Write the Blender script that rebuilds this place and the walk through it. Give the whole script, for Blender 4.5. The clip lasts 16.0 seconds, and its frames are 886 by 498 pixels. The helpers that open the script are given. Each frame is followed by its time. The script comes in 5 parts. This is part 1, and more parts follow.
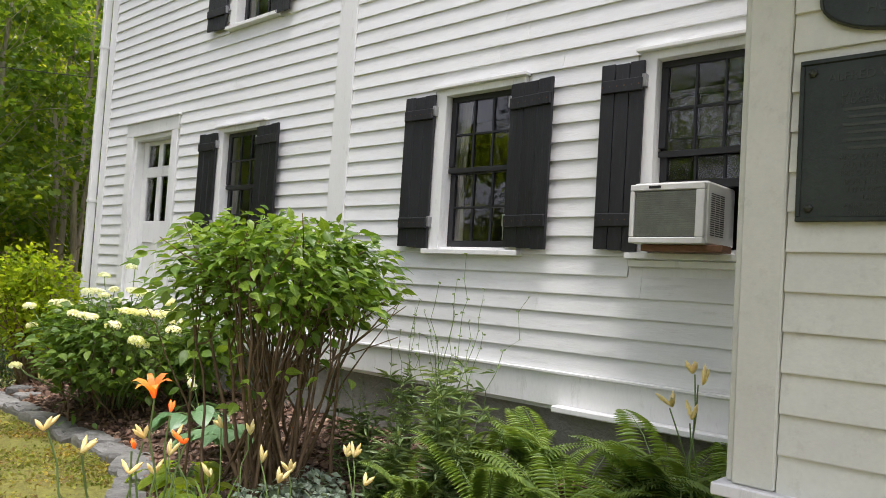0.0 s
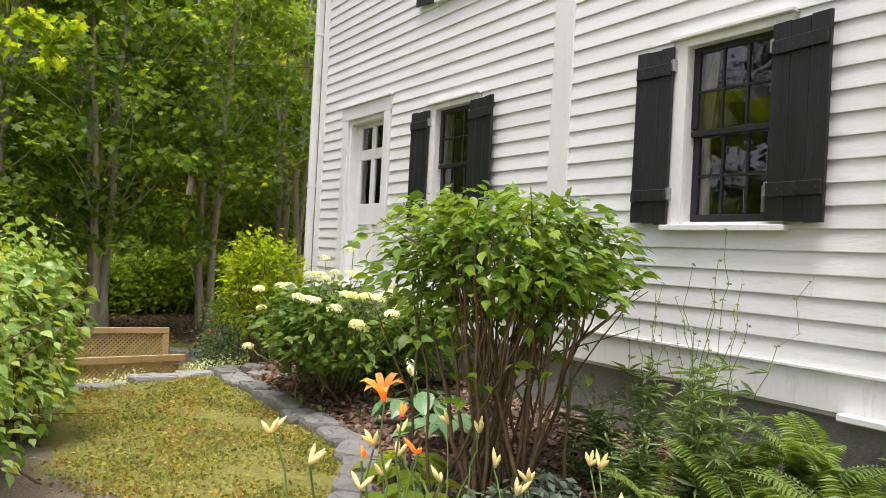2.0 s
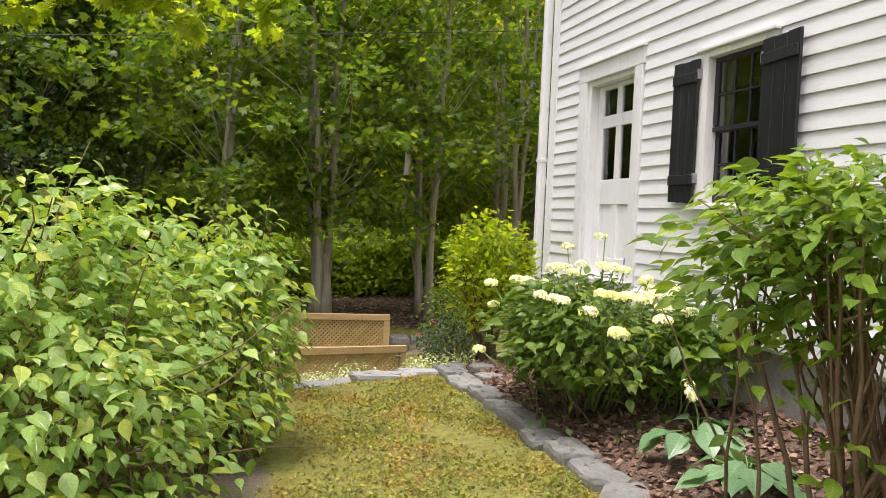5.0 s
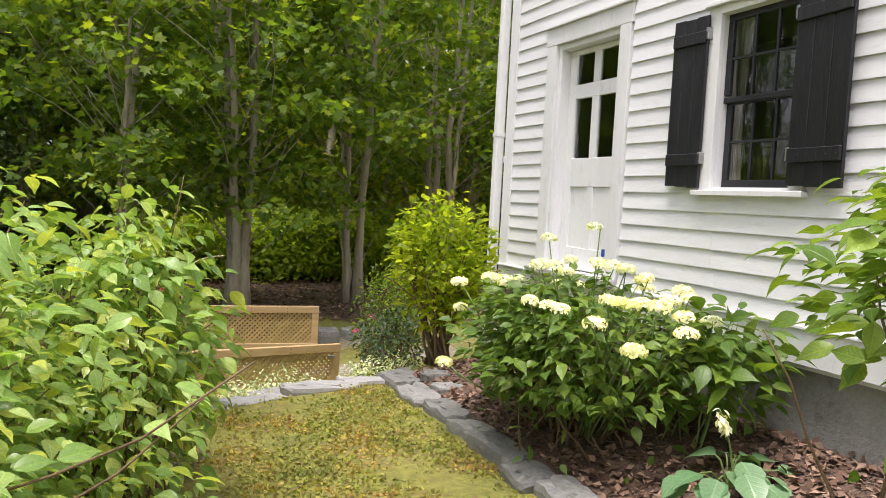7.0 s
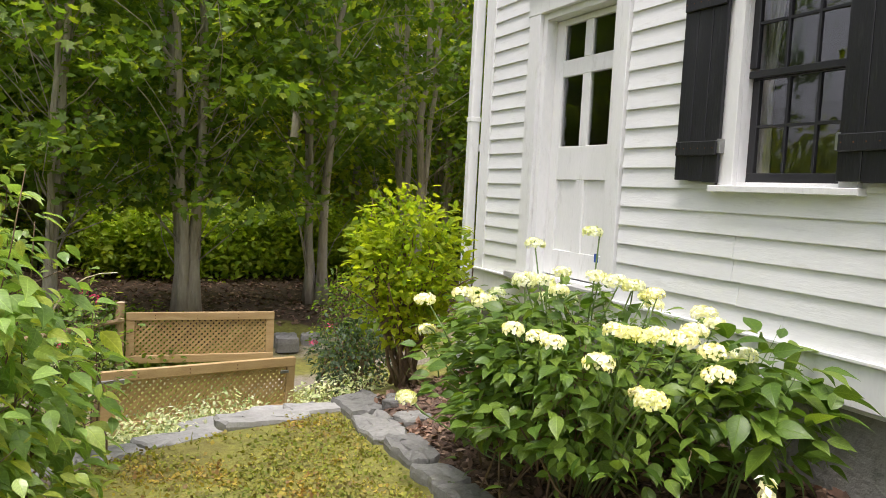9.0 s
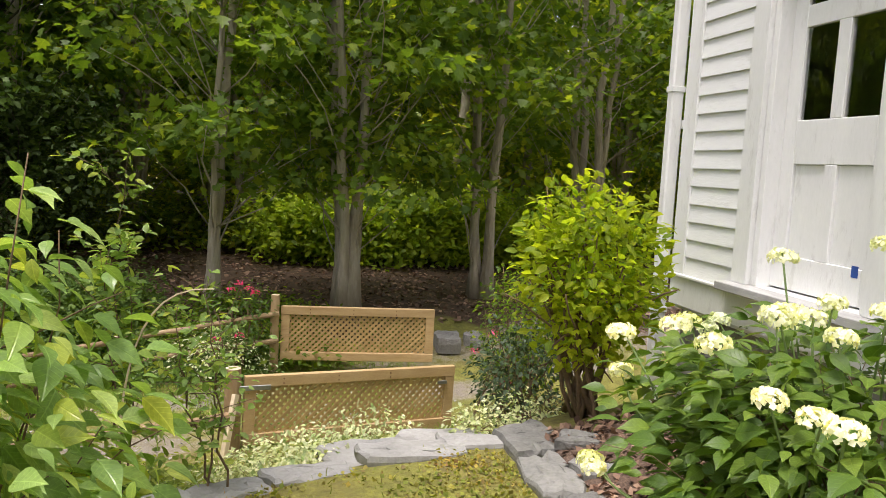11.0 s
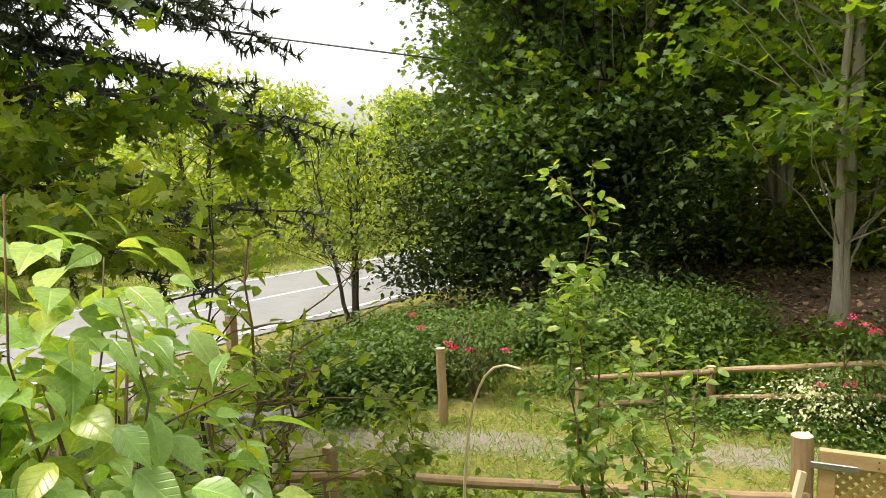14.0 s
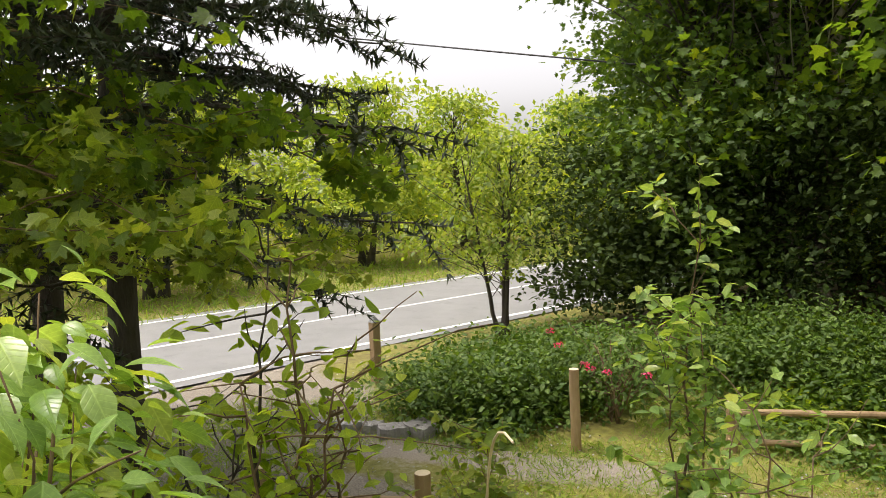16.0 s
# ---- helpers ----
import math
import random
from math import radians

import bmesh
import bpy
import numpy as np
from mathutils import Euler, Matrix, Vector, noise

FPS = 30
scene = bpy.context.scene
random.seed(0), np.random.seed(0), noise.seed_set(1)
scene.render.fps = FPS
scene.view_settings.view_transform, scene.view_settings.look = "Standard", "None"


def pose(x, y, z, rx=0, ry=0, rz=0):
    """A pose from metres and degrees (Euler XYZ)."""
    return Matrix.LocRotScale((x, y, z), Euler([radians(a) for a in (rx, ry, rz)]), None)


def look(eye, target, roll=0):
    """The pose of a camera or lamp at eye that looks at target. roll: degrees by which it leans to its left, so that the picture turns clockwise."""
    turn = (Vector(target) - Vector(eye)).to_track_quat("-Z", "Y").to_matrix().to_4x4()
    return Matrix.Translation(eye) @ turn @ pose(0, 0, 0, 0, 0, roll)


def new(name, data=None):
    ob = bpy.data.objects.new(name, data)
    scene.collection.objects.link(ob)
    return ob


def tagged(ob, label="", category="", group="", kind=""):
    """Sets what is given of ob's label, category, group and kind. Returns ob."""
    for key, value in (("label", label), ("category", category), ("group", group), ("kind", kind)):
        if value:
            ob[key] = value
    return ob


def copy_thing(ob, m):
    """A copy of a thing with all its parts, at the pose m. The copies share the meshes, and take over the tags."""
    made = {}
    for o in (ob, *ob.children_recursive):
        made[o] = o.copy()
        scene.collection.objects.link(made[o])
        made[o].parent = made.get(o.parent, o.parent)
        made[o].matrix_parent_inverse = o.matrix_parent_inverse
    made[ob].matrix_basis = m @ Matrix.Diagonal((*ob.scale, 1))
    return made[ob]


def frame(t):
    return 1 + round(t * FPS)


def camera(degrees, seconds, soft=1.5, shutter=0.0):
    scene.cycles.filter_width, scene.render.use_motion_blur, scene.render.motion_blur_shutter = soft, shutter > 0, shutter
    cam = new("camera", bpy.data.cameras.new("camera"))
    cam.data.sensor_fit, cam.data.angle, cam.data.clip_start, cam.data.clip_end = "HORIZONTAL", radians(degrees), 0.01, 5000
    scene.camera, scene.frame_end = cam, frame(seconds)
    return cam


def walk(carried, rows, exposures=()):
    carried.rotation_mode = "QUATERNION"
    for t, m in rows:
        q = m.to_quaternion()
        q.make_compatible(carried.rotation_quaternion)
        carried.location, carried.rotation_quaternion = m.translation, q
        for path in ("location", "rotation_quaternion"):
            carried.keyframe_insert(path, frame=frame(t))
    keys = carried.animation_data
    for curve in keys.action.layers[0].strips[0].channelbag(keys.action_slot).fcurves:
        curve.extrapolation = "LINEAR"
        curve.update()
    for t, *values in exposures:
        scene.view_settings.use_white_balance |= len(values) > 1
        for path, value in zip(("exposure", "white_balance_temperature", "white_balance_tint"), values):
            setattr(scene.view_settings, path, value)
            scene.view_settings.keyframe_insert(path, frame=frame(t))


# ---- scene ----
cam = camera(61.0, 16.0, soft=0.6)
PATH = [
    (0, (-4.023, 6.356, 1.494), (-2.547, 7.702, 1.589), 3.6),
    (0.5, (-3.975, 6.448, 1.468), (-2.625, 7.921, 1.55), 3.4),
    (1, (-3.902, 6.58, 1.48), (-2.654, 8.142, 1.544), 2.8),
    (1.5, (-3.829, 6.687, 1.498), (-2.709, 8.343, 1.509), 2.4),
    (2, (-3.819, 6.861, 1.5), (-2.742, 8.547, 1.509), 3.0),
    (2.5, (-3.795, 7.12, 1.492), (-2.859, 8.887, 1.495), 3.9),
    (3, (-3.759, 7.287, 1.499), (-2.958, 9.119, 1.483), 3.9),
    (3.5, (-3.68, 7.506, 1.506), (-2.984, 9.381, 1.471), 2.9),
    (4, (-3.613, 7.681, 1.513), (-3.03, 9.594, 1.453), 2.8),
    (4.2, (-3.589, 7.748, 1.517), (-3.032, 9.668, 1.456), 3.0),
    (6.3, (-3.583, 8.804, 1.612), (-2.877, 10.672, 1.502), 2.1),
    (6.5, (-3.569, 8.909, 1.61), (-2.837, 10.767, 1.501), 2.4),
    (7, (-3.537, 9.261, 1.597), (-2.738, 11.09, 1.467), 3.0),
    (7.5, (-3.461, 9.502, 1.59), (-2.647, 11.325, 1.465), 3.0),
    (8, (-3.338, 9.71, 1.622), (-2.499, 11.52, 1.483), 2.7),
    (8.2, (-3.29, 9.78, 1.627), (-2.435, 11.583, 1.485), 2.8),
    (10.3, (-2.771, 10.717, 1.687), (-1.917, 12.517, 1.502), 3.2),
    (10.5, (-2.743, 10.808, 1.688), (-1.969, 12.642, 1.493), 2.7),
    (11, (-2.763, 11.108, 1.667), (-2.326, 13.047, 1.445), 2.9),
    (11.5, (-2.723, 11.296, 1.662), (-2.677, 13.28, 1.417), 1.6),
    (12, (-2.579, 11.497, 1.644), (-2.833, 13.464, 1.386), 0.5),
    (12.5, (-2.41, 11.671, 1.646), (-2.867, 13.6, 1.388), -0.7),
    (13, (-2.31, 11.893, 1.664), (-2.973, 13.763, 1.412), -0.7),
    (13.5, (-2.212, 12.115, 1.664), (-3.101, 13.887, 1.399), -1.0),
    (14, (-2.085, 12.333, 1.66), (-3.302, 13.906, 1.449), -2.3),
    (14.5, (-2.01, 12.443, 1.681), (-3.317, 13.941, 1.471), -2.4),
    (15, (-2.028, 12.57, 1.661), (-3.401, 14.012, 1.473), -2.0),
    (15.5, (-2.047, 12.681, 1.668), (-3.488, 14.055, 1.473), -2.0),
    (16, (-1.991, 12.81, 1.689), (-3.546, 14.054, 1.508), -2.3),
]
walk(cam, [(t, look(eye, target, roll)) for t, eye, target, roll in PATH],
     exposures=[(0, 0.63, 6100, 19), (1, 0.70, 6150, 19), (2.5, 0.82, 6350, 20), (4, 0.86, 6400, 21), (6.5, 0.92, 6250, 22), (8, 0.88, 6250, 20), (10.5, 0.70, 6300, 19), (11, 0.80, 6400, 20), (12.5, 1.20, 6650, 18), (14, 1.12, 6750, 12), (16, 0.90, 6700, 15)])

# ---- world, sun, exposure ----
world = bpy.data.worlds.new("overcast_sky")
scene.world = world
world.use_nodes = True
wn, wl = world.node_tree.nodes, world.node_tree.links
sky = wn.new("ShaderNodeTexSky")
sky.sky_type, sky.sun_disc = "NISHITA", False
sky.sun_elevation, sky.sun_rotation = radians(74), radians(222)
sky.dust_density, sky.air_density = 4.0, 1.0
grey = wn.new("ShaderNodeHueSaturation")
grey.inputs["Saturation"].default_value = 0.14
wl.new(sky.outputs[0], grey.inputs["Color"])
wl.new(grey.outputs[0], wn["Background"].inputs["Color"])
wn["Background"].inputs["Strength"].default_value = 0.15
sun = new("sun", bpy.data.lights.new("sun", "SUN"))
sun.data.energy, sun.data.angle, sun.data.color = 1.9, radians(18), (1.0, 0.94, 0.82)
sun.matrix_world = look((0, 0, 0), (0.20, 0.18, -0.963))

# ---- materials ----


def shader(name):
    m = bpy.data.materials.new(name)
    m.use_nodes = True
    return m, m.node_tree.nodes, m.node_tree.links, m.node_tree.nodes["Principled BSDF"]


def noise_node(n, l, coord, scale, detail=4.0, rough=0.6):
    t = n.new("ShaderNodeTexNoise")
    t.inputs["Scale"].default_value, t.inputs["Detail"].default_value, t.inputs["Roughness"].default_value = scale, detail, rough
    l.new(coord, t.inputs["Vector"])
    return t.outputs["Fac"]


def ramp_node(n, l, fac, stops):
    r = n.new("ShaderNodeValToRGB")
    e = r.color_ramp.elements
    while len(e) < len(stops):
        e.new(0.5)
    for el, (p, c) in zip(e, stops):
        el.position, el.color = p, (*c, 1)
    l.new(fac, r.inputs[0])
    return r.outputs[0]


def mixed(n, l, fac, a, b, kind="MIX"):
    x = n.new("ShaderNodeMix")
    x.data_type, x.blend_type = "RGBA", kind
    for s, v in ((x.inputs[0], fac), (x.inputs[6], a), (x.inputs[7], b)):
        if isinstance(v, (int, float)):
            s.default_value = v
        elif isinstance(v, tuple):
            s.default_value = (*v, 1)
        else:
            l.new(v, s)
    return x.outputs[2]


def surface(name, low, high, scale=6.0, fine=60.0, rough=0.6, bump=0.3, stain=None, amount=0.3, stretch=(1, 1, 1), metal=0.0, vary=0.0, depth=0.004):
    """Colour between two tones at a broad and a fine scale, an optional stain, relief and a little change from piece to piece."""
    m, n, l, b = shader(name)
    geo = n.new("ShaderNodeNewGeometry")
    mp = n.new("ShaderNodeMapping")
    mp.inputs["Scale"].default_value = stretch
    l.new(geo.outputs["Position"], mp.inputs["Vector"])
    p = mp.outputs[0]
    broad, grain = noise_node(n, l, p, scale), noise_node(n, l, p, fine, 3)
    col = ramp_node(n, l, broad, [(0.3, low), (0.7, high)])
    col = mixed(n, l, 0.35, col, ramp_node(n, l, grain, [(0.3, low), (0.7, high)]))
    if stain:
        spots = ramp_node(n, l, noise_node(n, l, p, scale * 2.7, 6, 0.75), [(0.56, (0, 0, 0)), (0.66, (amount, amount, amount))])
        col = mixed(n, l, spots, col, stain)
    if vary:
        info = n.new("ShaderNodeObjectInfo")
        col = mixed(n, l, 1.0, col, ramp_node(n, l, info.outputs["Random"], [(0, (1 - vary,) * 3), (1, (1, 1, 1))]), "MULTIPLY")
    l.new(col, b.inputs["Base Color"])
    b.inputs["Roughness"].default_value, b.inputs["Metallic"].default_value = rough, metal
    bp = n.new("ShaderNodeBump")
    bp.inputs["Strength"].default_value, bp.inputs["Distance"].default_value = bump, depth
    l.new(grain, bp.inputs["Height"])
    l.new(bp.outputs[0], b.inputs["Normal"])
    return m


def leafy(name, tones, glow=0.35, rough=0.45, patch=None, patch_scale=1.7):
    """A leaf: its tone changes from leaf to leaf, and light comes through it."""
    m, n, l, b = shader(name)
    geo = n.new("ShaderNodeNewGeometry")
    stops = [(k / max(1, len(tones) - 1), c) for k, c in enumerate(tones)]
    col = ramp_node(n, l, geo.outputs["Random Per Island"], stops)
    tone = ramp_node(n, l, noise_node(n, l, geo.outputs["Position"], patch_scale, 4), patch or [(0.3, (0.72, 0.78, 0.7)), (0.7, (1.12, 1.08, 1.0))])
    col = mixed(n, l, 1.0, col, tone, "MULTIPLY")
    veins = ramp_node(n, l, noise_node(n, l, geo.outputs["Position"], 90, 2), [(0.3, (0.85, 0.88, 0.85)), (0.7, (1.1, 1.1, 1.05))])
    col = mixed(n, l, 1.0, col, veins, "MULTIPLY")
    uv = n.new("ShaderNodeUVMap")
    sep = n.new("ShaderNodeSeparateXYZ")
    l.new(uv.outputs[0], sep.inputs[0])

    def sums(op, a, c, d=0.0):
        q = n.new("ShaderNodeMath")
        q.operation = op
        for k, val in enumerate((a, c, d)):
            if isinstance(val, float):
                q.inputs[k].default_value = val
            else:
                l.new(val, q.inputs[k])
        return q.outputs[0]

    away = sums("ABSOLUTE", sep.outputs[0], 0.0)
    ribs = sums("SINE", sums("MULTIPLY", sums("MULTIPLY_ADD", away, -0.9, sep.outputs[1]), 46.0), 0.0)
    rib_line = ramp_node(n, l, ribs, [(0.80, (0, 0, 0)), (1.0, (0.4, 0.4, 0.4))])
    middle = ramp_node(n, l, away, [(0.0, (0.8, 0.8, 0.8)), (0.025, (0, 0, 0))])
    veined = mixed(n, l, 1.0, rib_line, middle, "LIGHTEN")
    col = mixed(n, l, veined, col, mixed(n, l, 1.0, col, (1.5, 1.4, 1.5), "MULTIPLY"))
    relief = n.new("ShaderNodeBump")
    relief.inputs["Strength"].default_value, relief.inputs["Distance"].default_value = 0.5, 0.003
    relief.invert = True
    l.new(veined, relief.inputs["Height"])
    l.new(relief.outputs[0], b.inputs["Normal"])
    l.new(col, b.inputs["Base Color"])
    b.inputs["Roughness"].default_value = rough
    tr = n.new("ShaderNodeBsdfTranslucent")
    l.new(mixed(n, l, 1.0, col, (1.5, 1.45, 0.55), "MULTIPLY"), tr.inputs["Color"])
    mx = n.new("ShaderNodeMixShader")
    mx.inputs[0].default_value = glow
    l.new(b.outputs[0], mx.inputs[1])
    l.new(tr.outputs[0], mx.inputs[2])
    l.new(mx.outputs[0], n["Material Output"].inputs[0])
    return m


WHITE = surface("white_clapboard_paint", (0.70, 0.71, 0.70), (0.80, 0.81, 0.80), 3, 40, 0.55, 0.35, (0.52, 0.52, 0.49), 0.35, (1, 0.35, 2.2), vary=0.06)
TRIM = surface("white_trim_paint", (0.70, 0.71, 0.69), (0.80, 0.80, 0.79), 4, 70, 0.5, 0.4, (0.48, 0.47, 0.44), 0.4, (1, 1, 0.3))
# The house's white toned down: the entry's shade is put into this colour.
SHADED_WHITE = surface("shaded_white_paint", (0.60, 0.61, 0.54), (0.70, 0.71, 0.63), 4, 50, 0.55, 0.35, (0.45, 0.45, 0.38), 0.3, vary=0.05)
BLACKP = surface("black_shutter_paint", (0.006, 0.006, 0.008), (0.018, 0.018, 0.022), 5, 45, 0.45, 0.7, (0.05, 0.05, 0.052), 0.45, (2, 2, 0.25), vary=0.25)
SASH = surface("black_sash_paint", (0.008, 0.008, 0.010), (0.018, 0.018, 0.021), 8, 60, 0.4, 0.3)
STONEF = surface("parged_foundation", (0.19, 0.187, 0.17), (0.33, 0.325, 0.295), 2.2, 30, 0.9, 0.7, (0.08, 0.09, 0.07), 0.6, depth=0.02)
SLATE = surface("grey_slate", (0.16, 0.16, 0.15), (0.31, 0.305, 0.28), 5, 40, 0.75, 0.8, (0.12, 0.13, 0.085), 0.5, vary=0.35, depth=0.012)
PALE = surface("pale_slab_stone", (0.28, 0.275, 0.26), (0.43, 0.425, 0.40), 4, 35, 0.8, 0.7, (0.24, 0.25, 0.21), 0.5, vary=0.2, depth=0.012)
CEDAR = surface("new_cedar", (0.44, 0.28, 0.12), (0.60, 0.43, 0.22), 3, 50, 0.6, 0.35, (0.26, 0.13, 0.06), 0.3, (0.5, 6, 6), vary=0.18)
LATTICE = surface("cedar_lattice", (0.42, 0.27, 0.10), (0.58, 0.41, 0.18), 9, 80, 0.65, 0.3, vary=0.2)
POLE = surface("peeled_pole", (0.30, 0.19, 0.09), (0.50, 0.36, 0.20), 5, 50, 0.7, 0.4, (0.16, 0.10, 0.06), 0.4, (1, 1, 0.3), vary=0.25)
FRESH = surface("fresh_cut_wood", (0.62, 0.50, 0.32), (0.74, 0.62, 0.43), 8, 60, 0.6, 0.3)
BARK = surface("maple_bark", (0.24, 0.205, 0.15), (0.52, 0.465, 0.37), 5, 28, 0.9, 1.0, (0.40, 0.39, 0.34), 0.5, (1, 1, 0.22), depth=0.03)
DARKBARK = surface("dark_bark", (0.035, 0.028, 0.022), (0.10, 0.085, 0.07), 6, 30, 0.9, 1.0, None, 0, (1, 1, 0.25), depth=0.03)
TWIG = surface("brown_stem", (0.10, 0.065, 0.035), (0.24, 0.16, 0.085), 12, 60, 0.8, 0.5)
GREENSTEM = surface("green_stem", (0.10, 0.17, 0.05), (0.20, 0.28, 0.08), 12, 60, 0.6, 0.2)
METAL = surface("galvanised_metal", (0.30, 0.30, 0.30), (0.45, 0.45, 0.45), 20, 80, 0.4, 0.2, metal=0.9)
RUST = surface("rusty_iron", (0.10, 0.045, 0.02), (0.22, 0.10, 0.05), 20, 80, 0.8, 0.4, metal=0.3)
BRONZE = surface("dark_bronze", (0.018, 0.024, 0.020), (0.045, 0.055, 0.045), 8, 60, 0.45, 0.3, metal=0.5)
LETTER = surface("dull_bronze_letters", (0.035, 0.042, 0.034), (0.065, 0.072, 0.055), 20, 90, 0.4, 0.2, metal=0.6)
PLASTIC = surface("off_white_plastic", (0.62, 0.62, 0.59), (0.70, 0.70, 0.67), 10, 80, 0.45, 0.1)
FINS = surface("aluminium_fins", (0.20, 0.21, 0.20), (0.36, 0.36, 0.34), 14, 90, 0.4, 0.2, metal=0.6)
# Near-black for everything indoors: the unlit rooms' shade is in the colour.
DARKIN = surface("interior_room_shade", (0.035, 0.032, 0.028), (0.07, 0.065, 0.055), 2, 20, 0.9, 0.1)
CLOTH = surface("cream_curtain", (0.55, 0.52, 0.45), (0.70, 0.67, 0.60), 5, 80, 0.9, 0.3)
WAX = surface("white_wax", (0.75, 0.73, 0.68), (0.82, 0.80, 0.76), 5, 60, 0.5, 0.1)
ASPHALT = surface("road_asphalt", (0.18, 0.18, 0.178), (0.25, 0.25, 0.245), 1.2, 60, 0.85, 0.5, (0.14, 0.14, 0.138), 0.4)
LINE = surface("white_road_paint", (0.6, 0.6, 0.58), (0.75, 0.75, 0.73), 6, 60, 0.7, 0.3, (0.3, 0.3, 0.3), 0.5)
CABLE = surface("black_cable", (0.012, 0.012, 0.012), (0.025, 0.025, 0.025), 10, 60, 0.6, 0.1)
BLUE = surface("blue_tape", (0.02, 0.06, 0.28), (0.03, 0.09, 0.36), 20, 60, 0.5, 0.1)
CHIPS = leafy("wood_chip", [(0.05, 0.028, 0.02), (0.14, 0.085, 0.06), (0.32, 0.22, 0.165), (0.09, 0.05, 0.033), (0.20, 0.13, 0.095)], 0.02, 0.9)
ROCK = surface("field_stone", (0.22, 0.21, 0.20), (0.42, 0.41, 0.39), 5, 40, 0.9, 0.8, vary=0.3, depth=0.02)

L_BUSH = leafy("bush_leaf", [(0.08, 0.165, 0.016), (0.15, 0.26, 0.028), (0.28, 0.40, 0.05), (0.11, 0.20, 0.022)], 0.38, 0.36)
L_HYD = leafy("hydrangea_leaf", [(0.068, 0.14, 0.018), (0.11, 0.20, 0.028), (0.18, 0.275, 0.04), (0.085, 0.16, 0.02)], 0.34, 0.42)
L_LEFT = leafy("pale_bush_leaf", [(0.16, 0.28, 0.06), (0.37, 0.53, 0.18), (0.23, 0.37, 0.10), (0.46, 0.60, 0.23), (0.50, 0.55, 0.10), (0.29, 0.45, 0.13), (0.20, 0.33, 0.07)], 0.40, 0.26)
# The shrub's own yellow-green; on the high maple boughs it stands for backlight.
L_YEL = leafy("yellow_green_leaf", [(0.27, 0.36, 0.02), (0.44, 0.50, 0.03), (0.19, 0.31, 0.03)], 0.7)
L_DARK = leafy("dark_shrub_leaf", [(0.025, 0.05, 0.018), (0.05, 0.09, 0.03), (0.035, 0.07, 0.025)], 0.2)
L_VAR = leafy("variegated_leaf", [(0.726, 0.734, 0.518), (0.198, 0.302, 0.0864), (0.792, 0.788, 0.626), (0.44, 0.518, 0.216), (0.77, 0.767, 0.562)], 0.25)
L_MAPLE = leafy("maple_leaf", [(0.085, 0.165, 0.02), (0.15, 0.24, 0.03), (0.125, 0.21, 0.025), (0.32, 0.40, 0.032)], 0.6)
L_WOOD = leafy("woodland_leaf", [(0.10, 0.17, 0.025), (0.17, 0.25, 0.037), (0.28, 0.35, 0.038), (0.50, 0.52, 0.05)], 0.6)
L_UNDER = leafy("undergrowth_leaf", [(0.21, 0.32, 0.028), (0.33, 0.44, 0.038), (0.43, 0.52, 0.055)], 0.55)
L_LIGHT = leafy("roadside_leaf", [(0.13, 0.205, 0.035), (0.24, 0.32, 0.05), (0.34, 0.385, 0.07)], 0.5)
# Darker than the oak's crown leaf: shade under the canopy, put into the colour.
L_SHADE = leafy("oak_shade_leaf", [(0.030, 0.060, 0.012), (0.052, 0.090, 0.017), (0.080, 0.128, 0.022), (0.042, 0.072, 0.014)], 0.25, 0.75)
L_HEDGE = leafy("shrubbery_leaf", [(0.055, 0.115, 0.018), (0.09, 0.165, 0.025), (0.14, 0.22, 0.035), (0.07, 0.135, 0.02)], 0.35, 0.55)
L_SPRUCE = leafy("spruce_needle", [(0.02, 0.035, 0.02), (0.04, 0.06, 0.035), (0.06, 0.07, 0.05)], 0.1, 0.6)
L_FERN = leafy("fern_leaf", [(0.10, 0.18, 0.04), (0.18, 0.26, 0.06), (0.14, 0.22, 0.05)], 0.35)
L_ASTIL = leafy("feathery_leaf", [(0.09, 0.15, 0.06), (0.15, 0.22, 0.09), (0.20, 0.28, 0.12)], 0.3)
L_STRAP = leafy("strap_leaf", [(0.118, 0.22, 0.03), (0.212, 0.32, 0.05)], 0.35)
L_GREY = leafy("grey_green_leaf", [(0.16, 0.22, 0.18), (0.24, 0.30, 0.24)], 0.2)
L_HOSTA = leafy("hosta_leaf", [(0.14, 0.27, 0.13), (0.20, 0.34, 0.18)], 0.2, 0.35)
L_GRASS = leafy("moss_and_grass", [(0.11, 0.155, 0.018), (0.21, 0.24, 0.028), (0.29, 0.275, 0.05), (0.16, 0.12, 0.05), (0.17, 0.22, 0.025)], 0.3, 0.7, [(0.35, (0.62, 0.70, 0.6)), (0.5, (1.0, 1.0, 1.0)), (0.62, (1.25, 0.95, 0.9))], 2.6)
L_GREENG = leafy("meadow_grass", [(0.10, 0.19, 0.025), (0.17, 0.27, 0.035), (0.24, 0.30, 0.055)], 0.35, 0.6)
P_WHITE = leafy("white_petal", [(0.72, 0.75, 0.60), (0.80, 0.82, 0.72), (0.72, 0.75, 0.54), (0.82, 0.84, 0.76)], 0.25, 0.6)
P_LIME = leafy("young_lime_petal", [(0.64, 0.68, 0.34), (0.72, 0.75, 0.44)], 0.25, 0.6)
P_ORANGE = leafy("orange_petal", [(0.80, 0.24, 0.03), (0.85, 0.34, 0.06), (0.75, 0.20, 0.04)], 0.35, 0.5)
P_BUD = leafy("pale_bud", [(0.62, 0.55, 0.22), (0.70, 0.62, 0.34), (0.55, 0.52, 0.15)], 0.25, 0.5)
